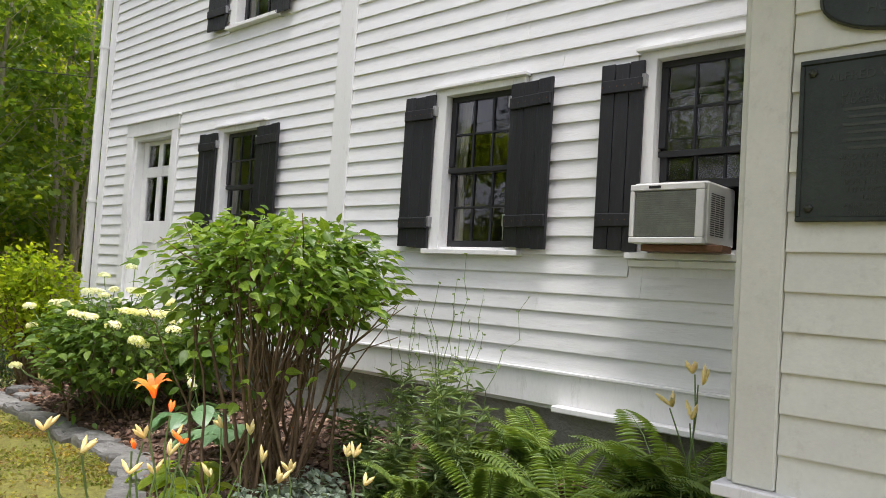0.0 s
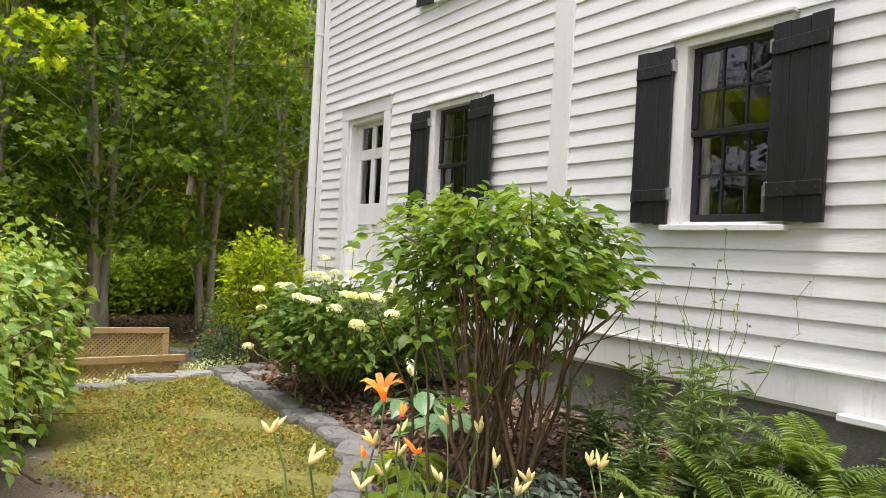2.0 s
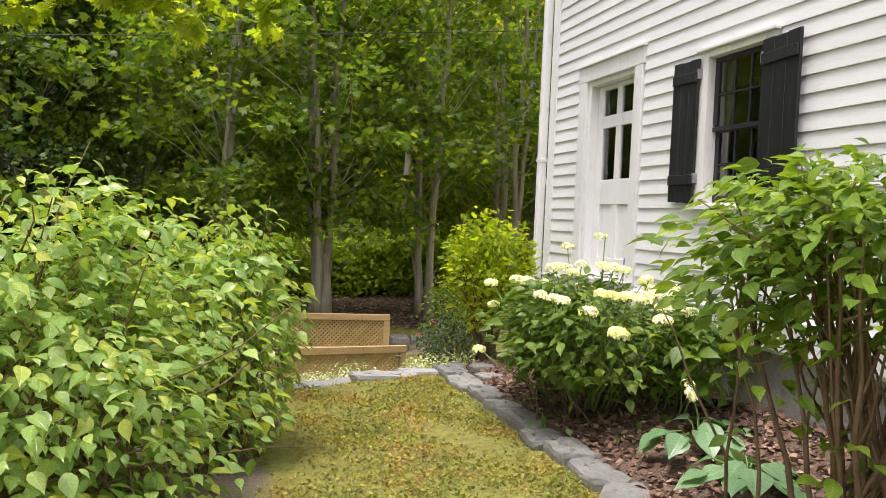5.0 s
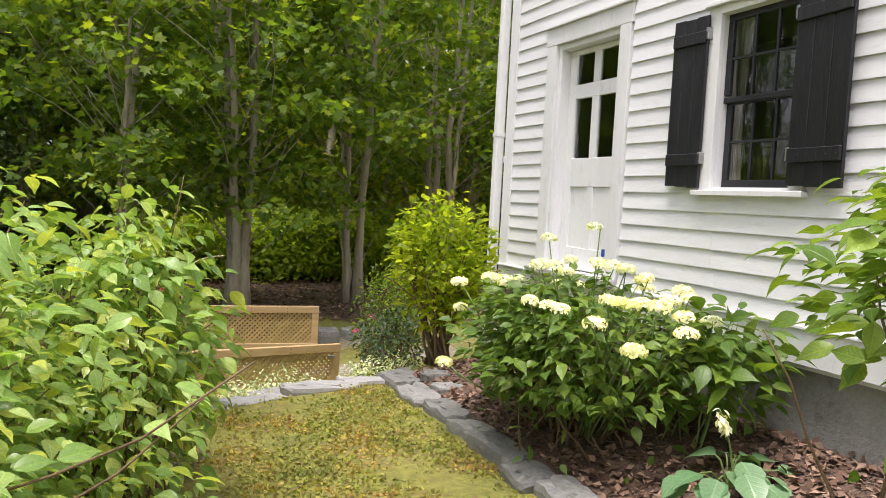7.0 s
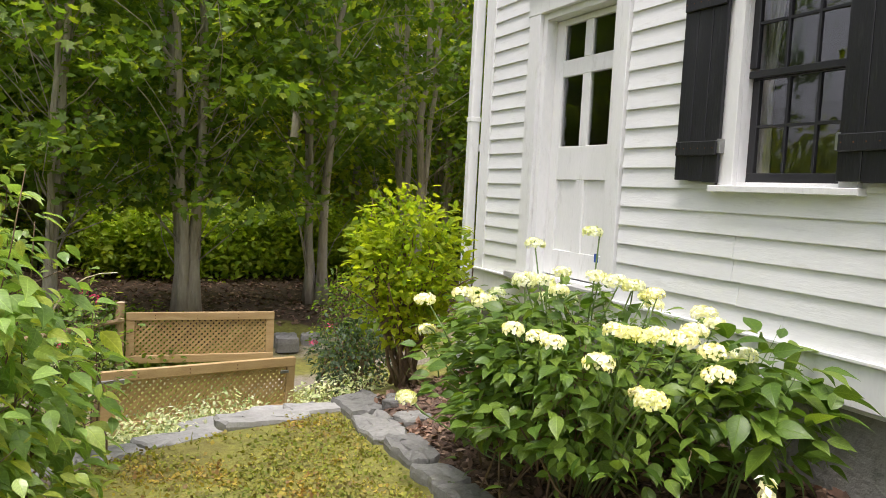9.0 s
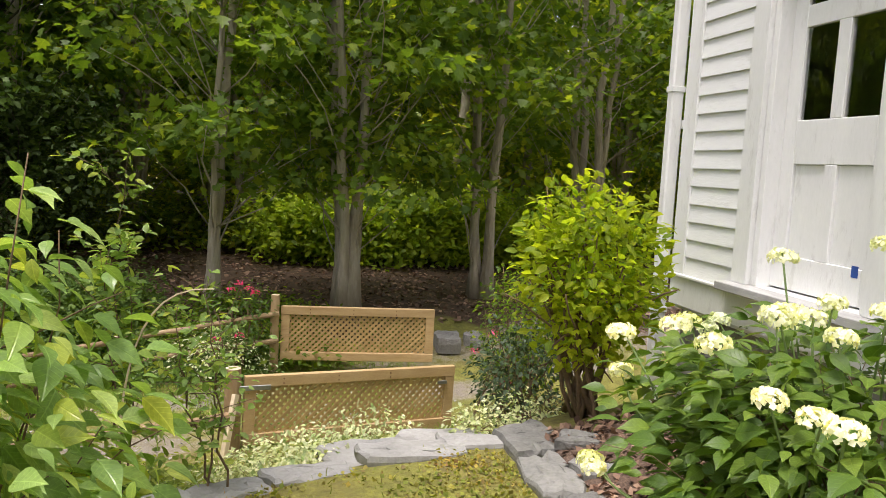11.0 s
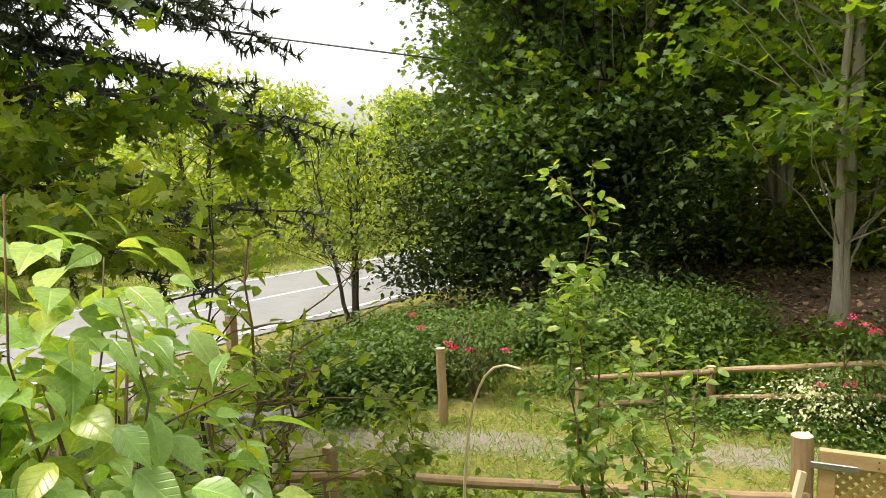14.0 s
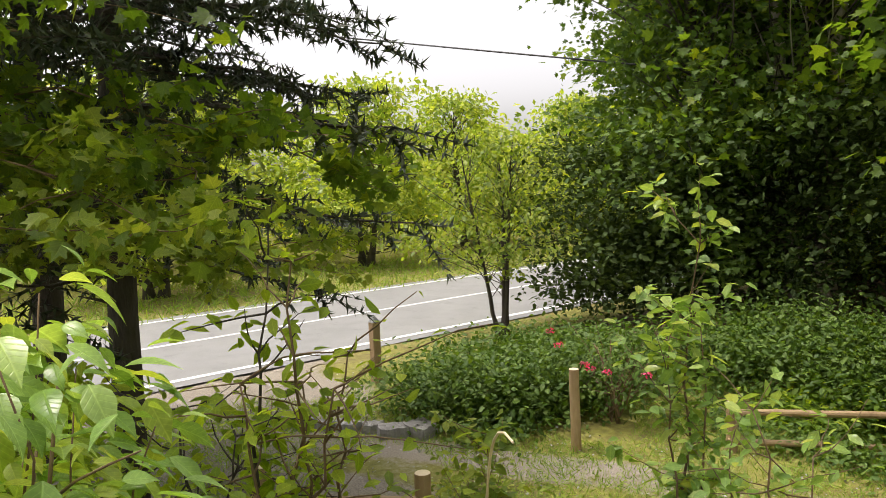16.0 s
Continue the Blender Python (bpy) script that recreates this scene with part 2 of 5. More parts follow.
P_PINK = leafy("pink_petal", [(0.60, 0.03, 0.14), (0.70, 0.08, 0.26)], 0.3, 0.5)
P_PURPLE = leafy("purple_petal", [(0.30, 0.18, 0.62), (0.42, 0.30, 0.75)], 0.3, 0.5)

glass, gn, gl, gb = shader("window_glass")
gn.remove(gb)
g_t, g_g, g_m, g_f = gn.new("ShaderNodeBsdfTransparent"), gn.new("ShaderNodeBsdfGlossy"), gn.new("ShaderNodeMixShader"), gn.new("ShaderNodeFresnel")
g_g.inputs["Roughness"].default_value, g_f.inputs["IOR"].default_value = 0.01, 2.1
g_geo = gn.new("ShaderNodeNewGeometry")
g_b = gn.new("ShaderNodeBump")
g_b.inputs["Strength"].default_value, g_b.inputs["Distance"].default_value = 0.25, 0.01
gl.new(noise_node(gn, gl, g_geo.outputs["Position"], 7, 2), g_b.inputs["Height"])
gl.new(g_b.outputs[0], g_g.inputs["Normal"])
for a, b in ((g_f.outputs[0], g_m.inputs[0]), (g_t.outputs[0], g_m.inputs[1]), (g_g.outputs[0], g_m.inputs[2]), (g_m.outputs[0], gn["Material Output"].inputs[0])):
    gl.new(a, b)
GLASS = glass

# ---- building blocks ----
rng = np.random.default_rng(7)


def smooth(a, b, v):
    t = np.clip((v - a) / (b - a), 0, 1)
    return t * t * (3 - 2 * t)


def edge_x(y):
    """Where the stone edging runs: straight along the house, then swinging out round the shrub."""
    return np.maximum(-1.25 - 0.52 * np.maximum(11.9 - np.asarray(y, float), 0) ** 1.15, -2.95)


def gz(x, y):
    """The ground's height: a level lawn, a bed that rises to the house, a lower drive and road, and woods that rise slowly."""
    x, y = np.asarray(x, float), np.asarray(y, float)
    d = -0.418 * (x + 1.0) + 0.909 * (y - 15.9)
    z = -0.6 * smooth(-0.35, 1.0, d)
    ex = edge_x(y)
    bed = smooth(ex, ex + 0.13, x) * (0.05 + 0.30 * smooth(-1.3, 0.0, x)) * (1 - smooth(14.9, 16.2, y)) * smooth(3.0, 7.2, y)
    z = z + bed + 0.38 * smooth(18.8, 20.8, y) * smooth(-9.5, -7.0, x) + 0.35 * smooth(21, 30, y) * smooth(-9.5, -7.0, x)
    return z + 0.5 * smooth(-17, -40, x)


class Geo:
    """Collects vertices and faces of one mesh."""

    def __init__(self):
        self.v, self.f, self.n = [], [], 0

    def add(self, verts, faces):
        verts = np.asarray(verts, float).reshape(-1, 3)
        self.v.append(verts)
        self.f += [tuple(int(i) + self.n for i in f) for f in faces]
        self.n += len(verts)
        return self

    def tube(self, points, radii, sides=6):
        p = np.asarray(points, float)
        r = np.broadcast_to(np.asarray(radii, float), (len(p),))
        t = np.gradient(p, axis=0)
        t /= np.linalg.norm(t, axis=1)[:, None] + 1e-9
        ref = np.where(np.abs(t[:, 2:3]) > 0.9, np.array([[1.0, 0, 0]]), np.array([[0, 0, 1.0]]))
        a = np.cross(t, ref)
        a /= np.linalg.norm(a, axis=1)[:, None] + 1e-9
        b = np.cross(t, a)
        ang = np.linspace(0, 2 * np.pi, sides, endpoint=False)
        ring = p[:, None] + r[:, None, None] * (np.cos(ang)[None, :, None] * a[:, None] + np.sin(ang)[None, :, None] * b[:, None])
        faces = []
        for k in range(len(p) - 1):
            for s in range(sides):
                s2 = (s + 1) % sides
                faces.append((k * sides + s, k * sides + s2, (k + 1) * sides + s2, (k + 1) * sides + s))
        faces += [tuple(range(sides - 1, -1, -1)), tuple(range((len(p) - 1) * sides, len(p) * sides))]
        return self.add(ring, faces)

    def box(self, lo, hi):
        (x0, y0, z0), (x1, y1, z1) = lo, hi
        v = [(x0, y0, z0), (x1, y0, z0), (x1, y1, z0), (x0, y1, z0), (x0, y0, z1), (x1, y0, z1), (x1, y1, z1), (x0, y1, z1)]
        return self.add(v, [(3, 2, 1, 0), (4, 5, 6, 7), (0, 1, 5, 4), (1, 2, 6, 5), (2, 3, 7, 6), (3, 0, 4, 7)])

    def make(self, name, material, parent=None, label="", soft=False, bevel=0.0):
        me = bpy.data.meshes.new(name)
        me.from_pydata(np.concatenate(self.v).tolist(), [], self.f)
        me.materials.append(material)
        if bevel:
            bm = bmesh.new()
            bm.from_mesh(me)
            bmesh.ops.bevel(bm, geom=bm.edges[:], offset=bevel, segments=1, affect="EDGES")
            bm.to_mesh(me)
            bm.free()
        if soft:
            me.polygons.foreach_set("use_smooth", np.ones(len(me.polygons), bool))
        me.update()
        ob = new(name, me)
        ob.parent = parent
        if label:
            ob["label"] = label
        return ob


def thing(name, label, category, group="", kind="", at=(0, 0, 0)):
    ob = new(name)
    ob.location = at
    return tagged(ob, label, category, group, kind)


def boxpart(name, lo, hi, material, parent=None, label="", bevel=0.004):
    return Geo().box(lo, hi).make(name, material, parent, label, bevel=bevel)


def unit(v):
    return v / (np.linalg.norm(v, axis=-1, keepdims=True) + 1e-9)


OVAL = (np.array([(0, 0, 0), (-.27, .3, .06), (0, .45, 0), (.27, .3, .06), (-.22, .68, .03), (.22, .68, .03), (0, 1, -.08)]), [(0, 2, 1), (0, 3, 2), (1, 2, 4), (2, 3, 5), (2, 6, 4), (2, 5, 6)])
rows = ((0.0, 0.01, 0.0), (0.10, 0.15, 0.015), (0.28, 0.265, 0.01), (0.46, 0.28, -0.01), (0.65, 0.20, -0.05), (0.82, 0.085, -0.11), (1.0, 0.0, -0.20))
LEAF = (np.array([(sg * w, t, z + (0.07 * w / 0.3 if sg else 0)) for t, w, z in rows for sg in (-1, 0, 1)]), [f for k in range(6) for f in ((3 * k, 3 * k + 1, 3 * k + 4, 3 * k + 3), (3 * k + 1, 3 * k + 2, 3 * k + 5, 3 * k + 4))])
QUAD = (np.array([(0, 0, 0), (-.30, .5, .09), (0, 1, -.03), (.30, .5, .09)]), [(0, 2, 1), (0, 3, 2)])
MAPLE = (np.array([(0, .38, -.03), (0, 0, 0), (-.22, .06, .02), (-.52, .22, .05), (-.28, .40, .02), (-.44, .74, .04), (-.14, .64, 0), (0, 1, -.06), (.14, .64, 0), (.44, .74, .04), (.28, .40, .02), (.52, .22, .05), (.22, .06, .02)]),
         [(0, k + 1, k) for k in range(1, 12)] + [(0, 1, 12)])
BLADE = (np.array([(-.5, 0, 0), (.5, 0, 0), (-.4, .5, .12), (.4, .5, .12), (0, 1, 0)]), [(0, 1, 3, 2), (2, 3, 4)])
NEEDLE = (np.array([(-.05, 0, 0), (.05, 0, 0), (0, 1, 0)]), [(0, 1, 2)])
PETAL = (np.array([(0, 0, 0), (-.5, .5, .1), (0, 1, .02), (.5, .5, .1)]), [(0, 1, 2, 3)])


def leaf_mesh(name, template, pos, axis, size, material, parent=None, label="", up=None, width=1.0):
    """One mesh of many leaves, each with its own place, direction and size."""
    tv, tf = template
    pos, axis = np.asarray(pos, float), unit(np.asarray(axis, float))
    n = len(pos)
    up = np.array([0, 0, 1.0]) + rng.normal(0, 0.45, (n, 3)) if up is None else up
    up = unit(up - (up * axis).sum(1, keepdims=True) * axis)
    side = np.cross(axis, up)
    size = np.broadcast_to(np.asarray(size, float), (n,))[:, None, None]
    v = pos[:, None] + size * (width * tv[None, :, 0:1] * side[:, None] + tv[None, :, 1:2] * axis[:, None] + tv[None, :, 2:3] * up[:, None])
    k = len(tv)
    counts = np.array([len(f) for f in tf])
    loops = (np.concatenate([np.array(f) for f in tf])[None] + (np.arange(n) * k)[:, None]).ravel()
    me = bpy.data.meshes.new(name)
    me.vertices.add(n * k)
    me.vertices.foreach_set("co", v.ravel())
    me.loops.add(len(loops))
    me.loops.foreach_set("vertex_index", loops.astype(np.int32))
    tot = np.tile(counts, n)
    me.polygons.add(len(tot))
    me.polygons.foreach_set("loop_start", np.concatenate([[0], np.cumsum(tot)[:-1]]).astype(np.int32))
    me.polygons.foreach_set("loop_total", tot.astype(np.int32))
    if k > 5:
        flat_uv = tv[np.concatenate([np.array(f) for f in tf])][:, :2]
        me.uv_layers.new(name="blade").data.foreach_set("uv", np.tile(flat_uv.ravel(), n).astype(np.float32))
    me.polygons.foreach_set("use_smooth", np.ones(len(tot), bool))
    me.materials.append(material)
    me.update(calc_edges=True)
    ob = new(name, me)
    ob.parent = parent
    if label:
        ob["label"] = label
    return ob


def curve3(a, b, bend=0.1, steps=6, rough=0.012):
    """A gently bent line from a to b."""
    a, b = np.asarray(a, float), np.asarray(b, float)
    t = np.linspace(0, 1, steps)[:, None]
    off = rng.normal(0, 1, 3) * bend * np.linalg.norm(b - a)
    return a + (b - a) * t + off * (t * (1 - t)) * 2 + rng.normal(0, rough, (steps, 3)) * np.linalg.norm(b - a) * (t > 0)


def ball(n, centre, radii, hollow=0.0):
    """Random places in an ellipsoid, more of them near its skin when hollow is near one."""
    d = unit(rng.normal(0, 1, (n, 3)))
    r = (hollow + (1 - hollow) * rng.random((n, 1))) ** (1 / 2.2)
    return np.asarray(centre) + d * r * np.asarray(radii), d

# ---- ground, one sheet to the horizon ----
def lines(lo, hi, near_lo, near_hi, step):
    inner = np.arange(near_lo, near_hi + 1e-6, step)
    grow = np.cumsum(step * 1.22 ** np.arange(1, 60))
    left = near_lo - grow[grow < near_lo - lo]
    right = near_hi + grow[grow < hi - near_hi]
    return np.concatenate([[lo], left[::-1], inner, right, [hi]])


gx, gy = lines(-1500, 1500, -8.5, 0.6, 0.06), lines(-1500, 1500, 6.5, 19.5, 0.06)
GX, GY = np.meshgrid(gx, gy, indexing="ij")
near_bump = np.exp(-np.maximum(np.hypot(GX + 3, GY - 12) - 12, 0) / 4)
GZ = gz(GX, GY) + near_bump * 0.012 * np.sin(GX * 5.3 + np.sin(GY * 3.1)) * np.cos(GY * 4.7)
ni, nj = GX.shape
idx = np.arange(ni * nj).reshape(ni, nj)
gf = np.stack([idx[:-1, :-1], idx[1:, :-1], idx[1:, 1:], idx[:-1, 1:]], -1).reshape(-1, 4)
gmesh = bpy.data.meshes.new("ground")
gmesh.from_pydata(np.stack([GX, GY, GZ], -1).reshape(-1, 3).tolist(), [], gf.tolist())
gmesh.polygons.foreach_set("use_smooth", np.ones(len(gmesh.polygons), bool))


def wobble(x, y, s=1.0):
    return 0.1 * np.sin(x * 3.1 * s + 1.3 * np.sin(y * 2.3 * s)) + 0.07 * np.sin(y * 5.3 * s + x * 1.7)


wb = wobble(GX, GY)
dd = -0.418 * (GX + 1.0) + 0.909 * (GY - 15.9)
kinds = {
    "mulch": smooth(0.03, 0.11, GX - edge_x(GY) + wb * 0.2) * (1 - smooth(15.2, 15.6, GY)) * smooth(6.0, 6.4, GY),
    "soil": smooth(-3.0, -3.4, GX + wb * 1.6) * smooth(-4.6, -3.8, GX + wb * 2) * (1 - smooth(-0.5, 0.3, dd)) * 0.9,
    "litter": smooth(19.6, 20.6, GY + wb * 3) * smooth(-10, -9, GX) * 0.95,
    "gravel": np.maximum(smooth(0.45, 0.15, np.abs(dd - 2.15)), smooth(0.45, 0.15, np.abs(dd - 3.1))) * smooth(-10.9, -10.2, GX) * (0.42 + 0.3 * smooth(-4.5, -7.5, GX) + wb),
}
drive_mouth = smooth(-6.4, -7.8, GX + wb * 3) * smooth(-11.2, -10.6, GX) * smooth(17.4, 16.0, GY + 0.25 * (GX + 7) + wb * 4) * smooth(9.5, 12.5, GY + wb * 5) * 0.75
kinds["gravel"] = np.maximum(kinds["gravel"], drive_mouth)
for key, val in kinds.items():
    gmesh.attributes.new(key, "FLOAT", "POINT").data.foreach_set("value", np.clip(val, 0, 1).ravel().astype(np.float32))

gm, n, l, b = shader("garden_ground")
p = n.new("ShaderNodeNewGeometry").outputs["Position"]
n1, n2, n3 = noise_node(n, l, p, 1.3, 5), noise_node(n, l, p, 14, 5, 0.7), noise_node(n, l, p, 70, 3)
col = ramp_node(n, l, n1, [(0.36, (0.13, 0.14, 0.025)), (0.5, (0.19, 0.185, 0.035)), (0.64, (0.14, 0.10, 0.045))])
col = mixed(n, l, 0.5, col, ramp_node(n, l, n2, [(0.3, (0.09, 0.075, 0.025)), (0.65, (0.32, 0.31, 0.06))]))
tones = {"soil": ((0.13, 0.10, 0.07), (0.26, 0.21, 0.16)), "litter": ((0.04, 0.028, 0.018), (0.14, 0.085, 0.05)), "mulch": ((0.06, 0.036, 0.025), (0.18, 0.12, 0.085)), "gravel": ((0.17, 0.147, 0.115), (0.35, 0.305, 0.245))}
for key, (dark, light) in tones.items():
    at = n.new("ShaderNodeAttribute")
    at.attribute_name = key
    add = n.new("ShaderNodeMath")
    add.operation = "MULTIPLY_ADD"
    l.new(n2, add.inputs[0])
    add.inputs[1].default_value = 0.9
    l.new(at.outputs["Fac"], add.inputs[2])
    edge = ramp_node(n, l, add.outputs[0], [(0.72, (0, 0, 0)), (1.05, (1, 1, 1))])
    col = mixed(n, l, edge, col, ramp_node(n, l, n3 if key != "litter" else n2, [(0.3, dark), (0.7, light)]))
l.new(col, b.inputs["Base Color"])
b.inputs["Roughness"].default_value = 0.95
bp = n.new("ShaderNodeBump")
bp.inputs["Strength"].default_value, bp.inputs["Distance"].default_value = 0.8, 0.03
l.new(mixed(n, l, 0.5, n2, n3), bp.inputs["Height"])
l.new(bp.outputs[0], b.inputs["Normal"])
gmesh.materials.append(gm)
tagged(new("ground", gmesh), "mossy yellow-green lawn with bare soil, mulch bed and gravel drive", "ground", kind="structure")

# road beyond the drive, with its edge lines
road = Geo()
ry = np.linspace(-60, 150, 60)
bendx = 0.0012 * np.maximum(ry - 20, 0) ** 2
for off0, off1, dz, nm, mt, lb in ((-15.7, -10.65, 0.02, "road", ASPHALT, "grey asphalt country road"), (-11.0, -10.88, 0.026, "road_line", LINE, "white painted edge line"), (-15.4, -15.28, 0.026, "road_line", LINE, "white painted edge line"), (-13.2, -13.1, 0.026, "road_line", LINE, "worn white painted centre line")):
    g = Geo()
    vs = []
    for yy, bx in zip(ry, bendx):
        zz = float(gz(-12.0, yy)) + dz
        vs += [(off0 + bx, yy, zz), (off1 + bx, yy, zz)]
    g.add(vs, [(2 * k, 2 * k + 1, 2 * k + 3, 2 * k + 2) for k in range(len(ry) - 1)])
    tagged(g.make(nm, mt), lb, "road", kind="structure")

# ---- house ----
EXPO, Z0 = 0.1205, 0.996
TOPZ = 6.2
WALL0, WALL1 = 6.9, 15.9
OPEN = {"w2": (12.43, 13.05, 1.77, 2.87), "w3": (9.44, 10.05, 1.77, 2.87), "w4": (7.80, 8.40, 1.77, 2.885), "up": (12.36, 12.99, 3.97, 5.06), "door": (14.12, 15.03, 1.05, 3.0)}


def holed(y0, y1, z0, z1, x0, x1, holes):
    """A wall with openings through it, from blocks that butt end to end."""
    ys = sorted({y0, y1, *[v for h in holes for v in h[:2]]})
    g = Geo()
    for a, c in zip(ys, ys[1:]):
        zs = [z0]
        for h in sorted(holes, key=lambda h: h[2]):
            if h[0] <= a and c <= h[1]:
                zs += [h[2], h[3]]
        zs.append(z1)
        for lo, hi in zip(zs[::2], zs[1::2]):
            if hi > lo:
                g.box((x0, a, lo), (x1, c, hi))
    return g


house_wall = tagged(holed(WALL0, WALL1, 0.76, TOPZ, 0.0, 0.16, list(OPEN.values())).make("wall_west", TRIM), "white painted timber wall of an old farmhouse", "wall", kind="structure")
tagged(Geo().box((0.16, 15.74, 0.76), (6.5, 15.9, TOPZ)).make("wall_north", TRIM), "white painted end wall of the farmhouse", "wall", kind="structure")
tagged(Geo().box((6.5, WALL0, 0.76), (6.66, 15.9, TOPZ)).make("wall_east", TRIM), "white painted far wall of the farmhouse", "wall", kind="structure")
tagged(Geo().box((0.16, WALL0, 0.76), (6.5, 7.06, TOPZ)).make("wall_south", TRIM), "white painted end wall of the farmhouse", "wall", kind="structure")
tagged(Geo().box((0.17, 7.06, 0.78), (6.5, 15.74, 1.0)).make("floor", DARKIN), "wooden floor inside the farmhouse, room shade put into its colour", "floor", kind="structure")
tagged(Geo().box((0.17, 7.06, 3.4), (6.5, 15.74, 3.6)).make("ceiling", DARKIN), "plaster ceiling inside the farmhouse, room shade put into its colour", "ceiling", kind="structure")
tagged(Geo().box((2.6, 7.06, 1.0), (2.7, 15.74, 3.4)).make("wall_inner", DARKIN), "inner wall seen through the windows, room shade put into its colour", "wall", kind="structure")
rf = Geo()
rf.add([(-0.35, 6.7, TOPZ), (6.95, 6.7, TOPZ), (6.95, 16.2, TOPZ), (-0.35, 16.2, TOPZ), (3.3, 6.7, TOPZ + 2.2), (3.3, 16.2, TOPZ + 2.2)], [(3, 2, 1, 0), (0, 1, 4), (1, 2, 5, 4), (2, 3, 5), (3, 0, 4, 5)])
tagged(rf.make("roof", SLATE), "dark grey pitched roof of the farmhouse", "roof", kind="structure")
tagged(Geo().box((0.06, WALL0, -0.3), (0.3, 15.86, 0.76)).make("foundation", STONEF), "grey parged stone foundation, stained and patched", "foundation", kind="structure")
tagged(Geo().box((0.3, 15.6, -0.9), (6.6, 15.86, 0.76)).make("foundation_end", STONEF), "grey parged stone foundation", "foundation", kind="structure")

# horizontal trim: water table, drip cap
tagged(boxpart("water_table", (-0.032, 7.05, 0.785), (0.0, 15.89, 0.985), TRIM), "white painted board above the foundation", "trim", kind="structure")
tagged(boxpart("drip_cap", (-0.05, 7.05, 0.985), (0.0, 15.89, 1.005), TRIM), "thin white drip cap", "trim", kind="structure")
tagged(boxpart("mid_board", (-0.028, 11.13, 1.006), (0.0, 11.355, TOPZ), TRIM), "wide white vertical board on the clapboard wall", "trim", kind="structure")
tagged(boxpart("corner_board", (-0.028, 15.74, 1.006), (0.0, 15.90, TOPZ), TRIM), "white painted corner board", "trim", kind="structure")

# ---- projecting entry with the plaques ----
WX, WY = -1.65, 7.245
tagged(Geo().box((WX, 3.6, 0.92), (-0.06, WY - 0.004, 3.4)).make("wall_entry", SHADED_WHITE), "white painted wall of the projecting entry, shade put into its colour", "wall", kind="structure")
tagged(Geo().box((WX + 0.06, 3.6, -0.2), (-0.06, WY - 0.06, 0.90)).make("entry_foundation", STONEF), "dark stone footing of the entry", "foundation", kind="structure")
tagged(boxpart("entry_corner_board", (WX - 0.03, WY - 0.128, 0.945), (WX - 0.001, WY, 3.4), SHADED_WHITE, bevel=0.006), "white painted corner board with chipped paint, shade put into its colour", "trim", kind="structure")
tagged(boxpart("entry_corner_return", (WX, WY + 0.001, 0.945), (WX + 0.12, WY + 0.026, 3.4), SHADED_WHITE), "white painted corner board return, shade put into its colour", "trim", kind="structure")
tagged(boxpart("entry_sill", (WX - 0.06, 3.6, 0.905), (-0.06, WY + 0.05, 0.943), TRIM), "white painted sill ledge with flaking paint", "trim", kind="structure")
tagged(boxpart("entry_ledge", (WX + 0.01, WY, 0.72), (-0.06, WY + 0.12, 0.79), TRIM), "flaking white board above the footing", "trim", kind="structure")
# Out of view; the deep overhang is added to shade the entry wall.
tagged(Geo().box((-2.7, 3.0, 3.4), (-0.06, 7.7, 3.55)).make("entry_roof", SLATE), "unseen flat roof over the entry, overhang added to shade it", "roof", kind="structure")


def clap_mesh(name, material):
    """A clapboard one metre long along y: thick lower edge, thin upper edge."""
    me = bpy.data.meshes.new(name)
    h = EXPO + 0.012
    a = [(-0.021, 0, 0.0), (0.0, 0, 0.0), (0.0, 0, h), (-0.006, 0, h), (-0.0215, 0, 0.004)]
    v = a + [(x, 1, z) for x, _, z in a]
    f = [(0, 4, 3, 2, 1), (5, 6, 7, 8, 9)] + [(k, (k + 1) % 5, (k + 1) % 5 + 5, k + 5) for k in range(5)]
    me.from_pydata(v, [], [t[::-1] for t in f])
    me.materials.append(material)
    me.update()
    return me


BOARD, BOARD2 = clap_mesh("clapboard", WHITE), clap_mesh("entry_clapboard", SHADED_WHITE)


def course(z, y0, y1, gaps, mesh, x, parent, seed):
    """One course of boards from y0 to y1, stopping at the gaps, with butt joints here and there."""
    r = random.Random(seed)
    cuts, at = [], y0
    for a, c in sorted(g[:2] for g in gaps if g[2] < z + EXPO * 0.75 and g[3] > z + EXPO * 0.25):
        if a > at:
            cuts.append((at, a))
        at = max(at, c)
    if at < y1:
        cuts.append((at, y1))
    for a, c in cuts:
        ends = [a, c]
        if c - a > 1.6 and r.random() < 0.7:
            ends.insert(1, a + (c - a) * r.uniform(0.3, 0.7))
        for e0, e1 in zip(ends, ends[1:]):
            ob = new("clapboard", mesh)
            ob.parent = parent
            ob.location, ob.scale = (x, e0 + 0.001, z + r.uniform(-0.0015, 0.0015)), (1, e1 - e0 - 0.002, 1)
            ob.rotation_euler = (r.uniform(-0.0006, 0.0006), 0, 0)


